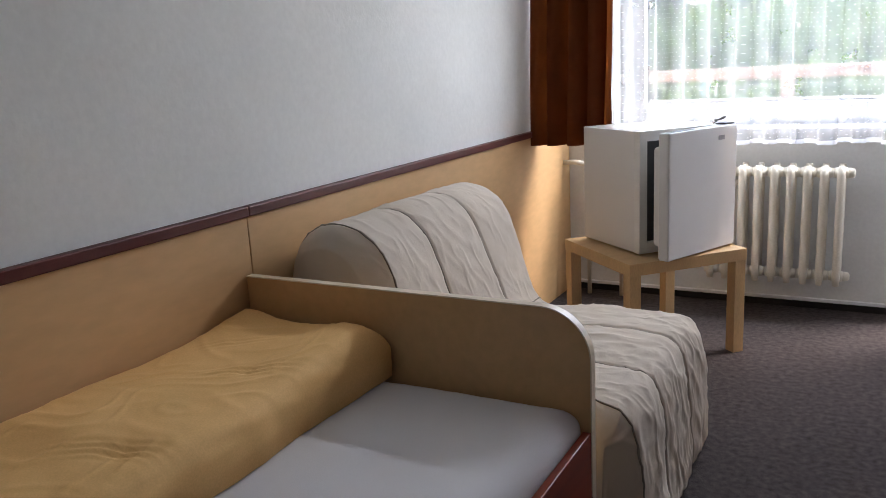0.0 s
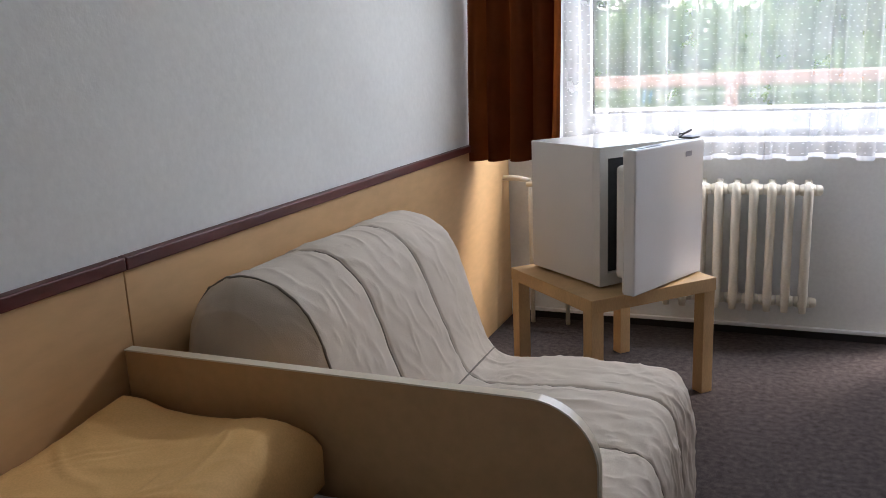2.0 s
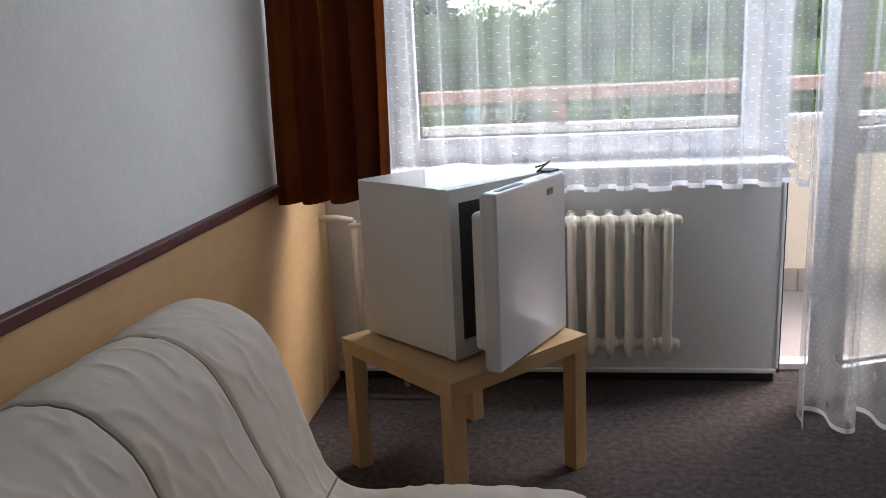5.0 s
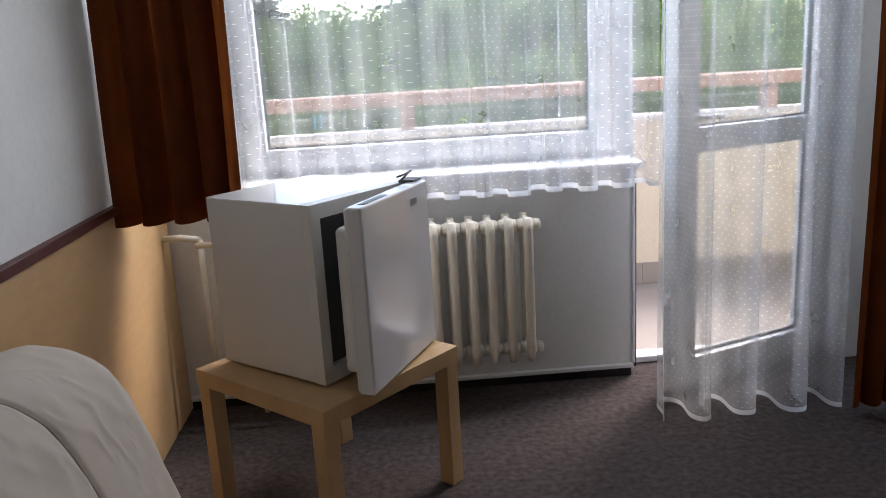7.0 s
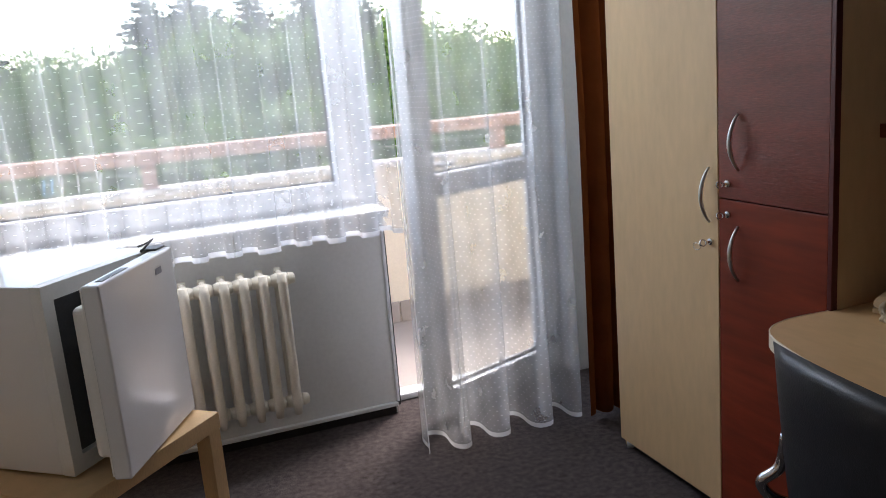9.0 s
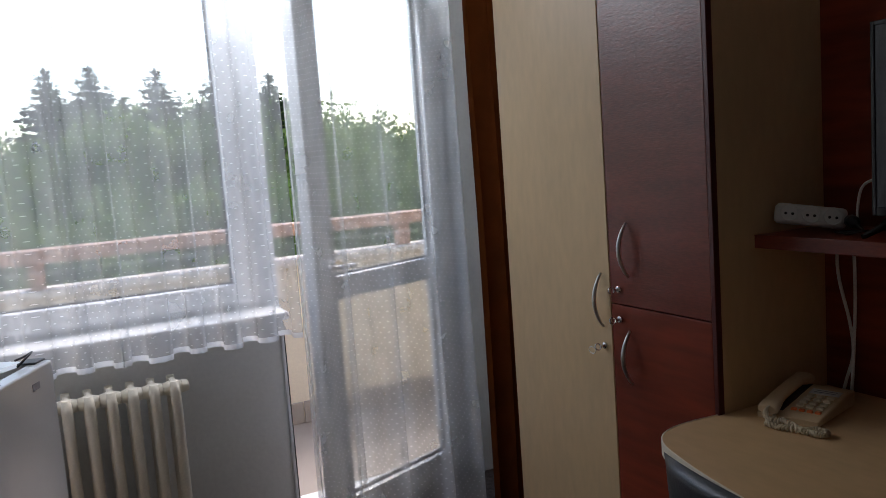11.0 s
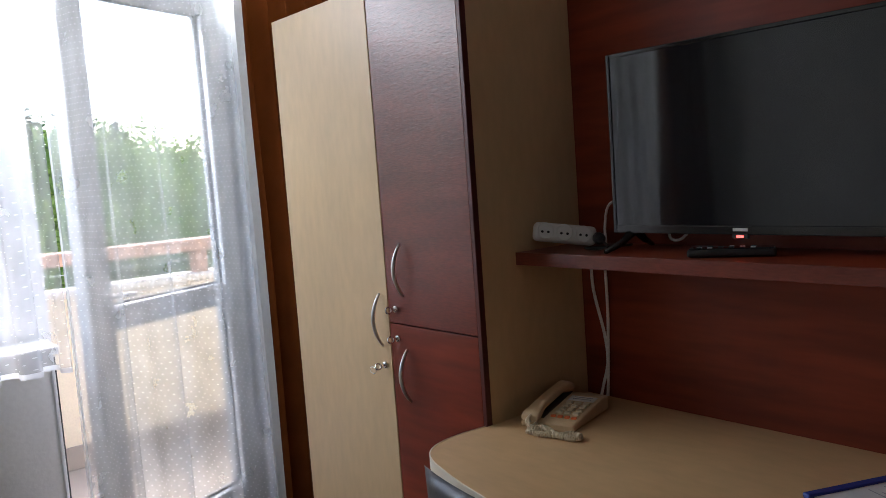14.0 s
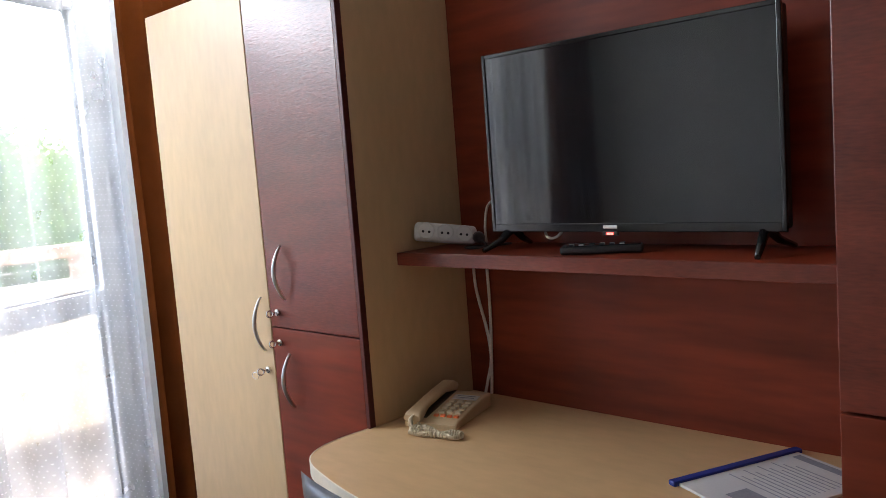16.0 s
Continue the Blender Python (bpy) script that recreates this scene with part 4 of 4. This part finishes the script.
for x in (0.12, 0.38):
    b = bmesh.new()
    tube(b, [(x, -0.24, 0.405), (x, 0.24, 0.405)], 0.010, 8)
    part("cross_tube", b, CHROME, ch)

# ---- television ----
tv = thing("television", "flat black television on two splayed feet", "television", pose(1.25, 1.900, 1.18))
# x away from the viewer, y along the wall, z up
TW, T0, T1 = 0.364, 0.043, 0.478
part("housing", block(0.008, 0.045, -TW + 0.004, TW - 0.004, T0 + 0.004, T1 - 0.004, 0.006), TVM, tv)
part("rear_bulge", block(0.045, 0.085, -0.25, 0.25, T0 + 0.03, 0.32, 0.012), TVM, tv)
for a in ((-TW, -TW + 0.010, T0, T1), (TW - 0.010, TW, T0, T1), (-TW + 0.010, TW - 0.010, T1 - 0.010, T1), (-TW + 0.010, TW - 0.010, T0, T0 + 0.020)):
    part("bezel", block(0.0, 0.010, a[0], a[1], a[2], a[3], 0.002), TVB, tv)
part("screen", block(0.003, 0.008, -TW + 0.010, TW - 0.010, T0 + 0.020, T1 - 0.010, 0), SCREEN, tv, "dark glossy switched-off screen")
part("badge", block(-0.001, 0.002, 0.005, 0.040, T0 + 0.008, T0 + 0.015, 0.0005), PLASTW, tv, "small pale badge")
part("standby_lamp", block(-0.001, 0.003, 0.015, 0.032, T0 - 0.006, T0 - 0.001, 0.0005), LED, tv, "glowing red standby lamp")
part("sensor", block(0.0, 0.008, 0.005, 0.042, T0 - 0.008, T0 + 0.002, 0.001), TVM, tv)
for s in (-1, 1):
    for dx in (-0.095, 0.095):
        b = bmesh.new()
        tube(b, [(0.022, s * 0.315, T0 + 0.01), (0.022 + dx * 0.45, s * 0.322, T0 - 0.02), (0.022 + dx, s * 0.335, 0.004)], [0.012, 0.009, 0.006], 8)
        part("foot", b, TVB, tv)

rc = thing("remote_control", "slim black remote control lying on the shelf", "remote control", pose(1.215, 1.925, 1.18, 0, 0, -63))
part("body", block(-0.09, 0.09, -0.022, 0.022, 0.001, 0.019, 0.006), TVM, rc)
part("face", block(-0.085, 0.085, -0.018, 0.018, 0.0185, 0.0205, 0.001), TVB, rc)
for k in range(6):
    for q in (-1, 0, 1):
        part("button", block(-0.07 + 0.022 * k, -0.06 + 0.022 * k, q * 0.011 - 0.003, q * 0.011 + 0.003, 0.0205, 0.0225, 0), PLASTW if (k + q) % 4 == 0 else TVM, rc)

# ---- socket strip on the shelf ----
SA = math.degrees(math.atan2(2.33 - 2.455, 1.305 - 1.165))
ss = thing("socket_strip", "white three-way extension socket lying on its side", "socket strip", pose(1.165, 2.462, 1.207, -10, 9, SA))
part("body", block(0.0, 0.165, 0.0, 0.038, 0.004, 0.054, 0.012, 3), PLASTW, ss)
for k in range(3):
    x = 0.030 + 0.050 * k
    b = bmesh.new()
    tube(b, [(x, 0.001, 0.031), (x, -0.0025, 0.031)], 0.0215, 18)
    tube(b, [(x + 0.0205 * math.cos(a), -0.003, 0.031 + 0.0205 * math.sin(a)) for a in [2 * math.pi * q / 20 for q in range(20)]], 0.0016, 6, True)
    so = part("socket", b, PLASTW, ss)
    for dx in (-0.008, 0.008):
        b = bmesh.new()
        tube(b, [(x + dx, -0.001, 0.028), (x + dx, -0.0034, 0.028)], 0.0036, 8)
        part("hole", b, GASKET, so)
pl = thing("plug", "black mains plug in the extension socket", "plug", pose(1.277, 2.335, 1.206, 0, 0, SA))
b = bmesh.new()
tube(b, [(0, 0.004, 0), (0, -0.02, 0), (0, -0.035, 0.0)], [0.016, 0.015, 0.007], 10)
part("plug_body", b, TVM, pl)
cb = bmesh.new()
tube(cb, curve_pts([(1.256, 2.305, 1.20), (1.24, 2.28, 1.19), (1.22, 2.30, 1.185), (1.24, 2.35, 1.184), (1.28, 2.30, 1.184), (1.33, 2.27, 1.185)], 6), 0.003, 6)
tagged(part("plug_cable", cb, GASKET), "thin black cable curled on the shelf", "cable")
cb = bmesh.new()
tube(cb, curve_pts([(1.34, 2.25, 1.27), (1.335, 2.30, 1.30), (1.335, 2.345, 1.285), (1.335, 2.36, 1.23), (1.33, 2.355, 1.186)], 8), 0.0035, 8)
tagged(part("aerial_cable", cb, CABLE), "white cable looping from behind the television", "cable")
cb = bmesh.new()
tube(cb, curve_pts([(1.33, 2.16, 1.235), (1.31, 2.14, 1.205), (1.31, 2.11, 1.205), (1.33, 2.09, 1.235)], 8), 0.0035, 8)
tagged(part("aerial_cable", cb, CABLE), "white cable loop hanging under the television", "cable")
for k, ctrl in enumerate(([(1.384, 2.455, 1.149), (1.384, 2.452, 1.05), (1.382, 2.42, 0.93), (1.382, 2.412, 0.85), (1.38, 2.43, 0.78), (1.375, 2.435, 0.751)],
                          [(1.384, 2.407, 1.149), (1.384, 2.405, 1.0), (1.385, 2.41, 0.9), (1.38, 2.412, 0.80), (1.378, 2.415, 0.751)])):
    cb = bmesh.new()
    tube(cb, curve_pts(ctrl, 8), 0.0042, 8)
    tagged(part("wall_cable", cb, CABLE), "white cable hanging from shelf to desk", "cable")

# ---- telephone: x to its right, y away from the user ----
ph = thing("telephone", "beige push-button telephone with a coiled cord", "telephone", pose(1.055, 2.437, 0.747, 0, 0, -75))
part("base", prism([(0.0, 0.0), (0.21, 0.0), (0.21, 0.036), (0.175, 0.040), (0.02, 0.019), (0.0, 0.012)], 0.0, 0.15, "x", 0.005), PHONE, ph)
SLOPE = (0.040 - 0.019) / 0.155
SL = math.degrees(math.atan(SLOPE))


def on_slope(y, lift=0.0):
    return 0.0185 + (y - 0.02) * SLOPE + lift


cr = part("cradle", block(0.0, 0.046, -0.085, 0.085, 0.0, 0.002, 0.0005), PHONED, ph, "dark cradle recess")
cr.matrix_local = pose(0.010, 0.105, on_slope(0.105), SL, 0, 0)
for r in range(4):
    for c in range(3):
        k = part("key", block(-0.008, 0.008, -0.006, 0.006, 0, 0.006, 0.0015), PHONEK, ph)
        y = 0.060 + 0.020 * r
        k.matrix_local = pose(0.080 + 0.024 * c, y, on_slope(y), SL, 0, 0)
for c in range(4):
    k = part("key", block(-0.0065, 0.0065, -0.0045, 0.0045, 0, 0.005, 0.001), ORANGE, ph, "orange key")
    k.matrix_local = pose(0.076 + 0.019 * c, 0.036, on_slope(0.036), SL, 0, 0)
cd = part("index_card", block(-0.036, 0.036, -0.014, 0.014, 0, 0.0015, 0.0003), PAPER, ph, "white index card")
cd.matrix_local = pose(0.104, 0.150, on_slope(0.150, 0.001), SL, 0, 0)
for q in (-0.006, 0.004):
    part("print_bar", block(-0.026, 0.026, q, q + 0.003, 0.0016, 0.002, 0), INK, cd)
b = bmesh.new()
# the handset: flat-sided grip arched between two deep cups
N = 22
rings = []
for i in range(N + 1):
    u = i / N
    y = -0.012 + 0.218 * u
    end = max(0.0, 1 - min(u, 1 - u) / 0.24)
    low = on_slope(max(0.0, y)) - 0.006 + 0.018 * (1 - end ** 0.7) * (1 if end < 1 else 0)
    top = on_slope(max(0.0, y)) + 0.026 + 0.005 * math.sin(math.pi * u)
    cap = min(1.0, math.sqrt(max(0.0, min(u, 1 - u) / 0.05)) * 0.5 + 0.5)
    w = (0.019 + 0.006 * end) * (0.8 + 0.2 * cap)
    mid, hh = (low + top) / 2, (top - low) / 2 * cap
    ring = []
    for q in range(16):
        an = 2 * math.pi * q / 16
        cx, cz = math.cos(an), math.sin(an)
        ring.append(b.verts.new((0.032 + w * math.copysign(abs(cx) ** 0.6, cx), y, mid + hh * math.copysign(abs(cz) ** 0.6, cz))))
    rings.append(ring)
for A, B in zip(rings, rings[1:]):
    for q in range(16):
        b.faces.new((A[q], A[(q + 1) % 16], B[(q + 1) % 16], B[q])).smooth = True
b.faces.new(rings[0][::-1])
b.faces.new(rings[-1])
bmesh.ops.recalc_face_normals(b, faces=list(b.faces))
part("handset", b, PHONE, ph, "beige handset resting on the cradle")
b = bmesh.new()
axis = curve_pts([(0.034, -0.010, 0.030), (0.036, -0.026, 0.020), (0.052, -0.034, 0.010), (0.085, -0.030, 0.012), (0.115, -0.044, 0.009), (0.150, -0.062, 0.0085), (0.182, -0.060, 0.0085), (0.186, -0.042, 0.0085), (0.160, -0.034, 0.0085), (0.125, -0.058, 0.0085), (0.080, -0.062, 0.0085), (0.050, -0.052, 0.0085), (0.046, -0.030, 0.0085), (0.05, -0.002, 0.0085)], 34)
hel = [p + Vector((0.0030 * math.sin(i * 0.9), 0.0062 * math.cos(i * 1.05), 0.0062 * math.sin(i * 1.05))) for i, p in enumerate(axis)]
tube(b, hel, 0.0022, 5)
part("coiled_cord", b, PHONEK, ph, "coiled pale beige cord")

# ---- folder on the desk ----
FDA = math.degrees(math.atan2(1.577 - 1.711, 1.370 - 1.073))
fo = thing("folder", "clear report folder with a blue clip spine", "folder", pose(1.073, 1.711, 0.7475, 0, 0, FDA))
part("page", block(0.012, 0.315, -0.205, -0.006, 0.0005, 0.006, 0.0005), PAPER, fo, "white printed pages")
part("spine", block(0.0, 0.328, -0.016, 0.003, 0.0002, 0.011, 0.003), BLUE, fo, "dark blue plastic spine")
part("header_bar", block(0.285, 0.305, -0.20, -0.03, 0.006, 0.0066, 0), INK, fo)
part("picture_bar", block(0.05, 0.10, -0.19, -0.10, 0.006, 0.0066, 0), INK, fo)
for k in range(12):
    part("text_line", block(0.12 + 0.012 * k, 0.1225 + 0.012 * k, -0.185, -0.03 - 0.02 * (k % 3), 0.006, 0.0064, 0), INK, fo)

# ---- balcony skirting tiles ----
tl = block(0, 0.296, 0, 0.010, 0, 0.122, 0.003, 1)
first = part("tile", tl, TILE, par)
first.location = (-2.22, 5.359, 0.012)
for k in range(1, 20):
    o = new("tile", first.data)
    o.parent, o.location = par, (-2.22 + 0.3 * k, 5.359, 0.012)
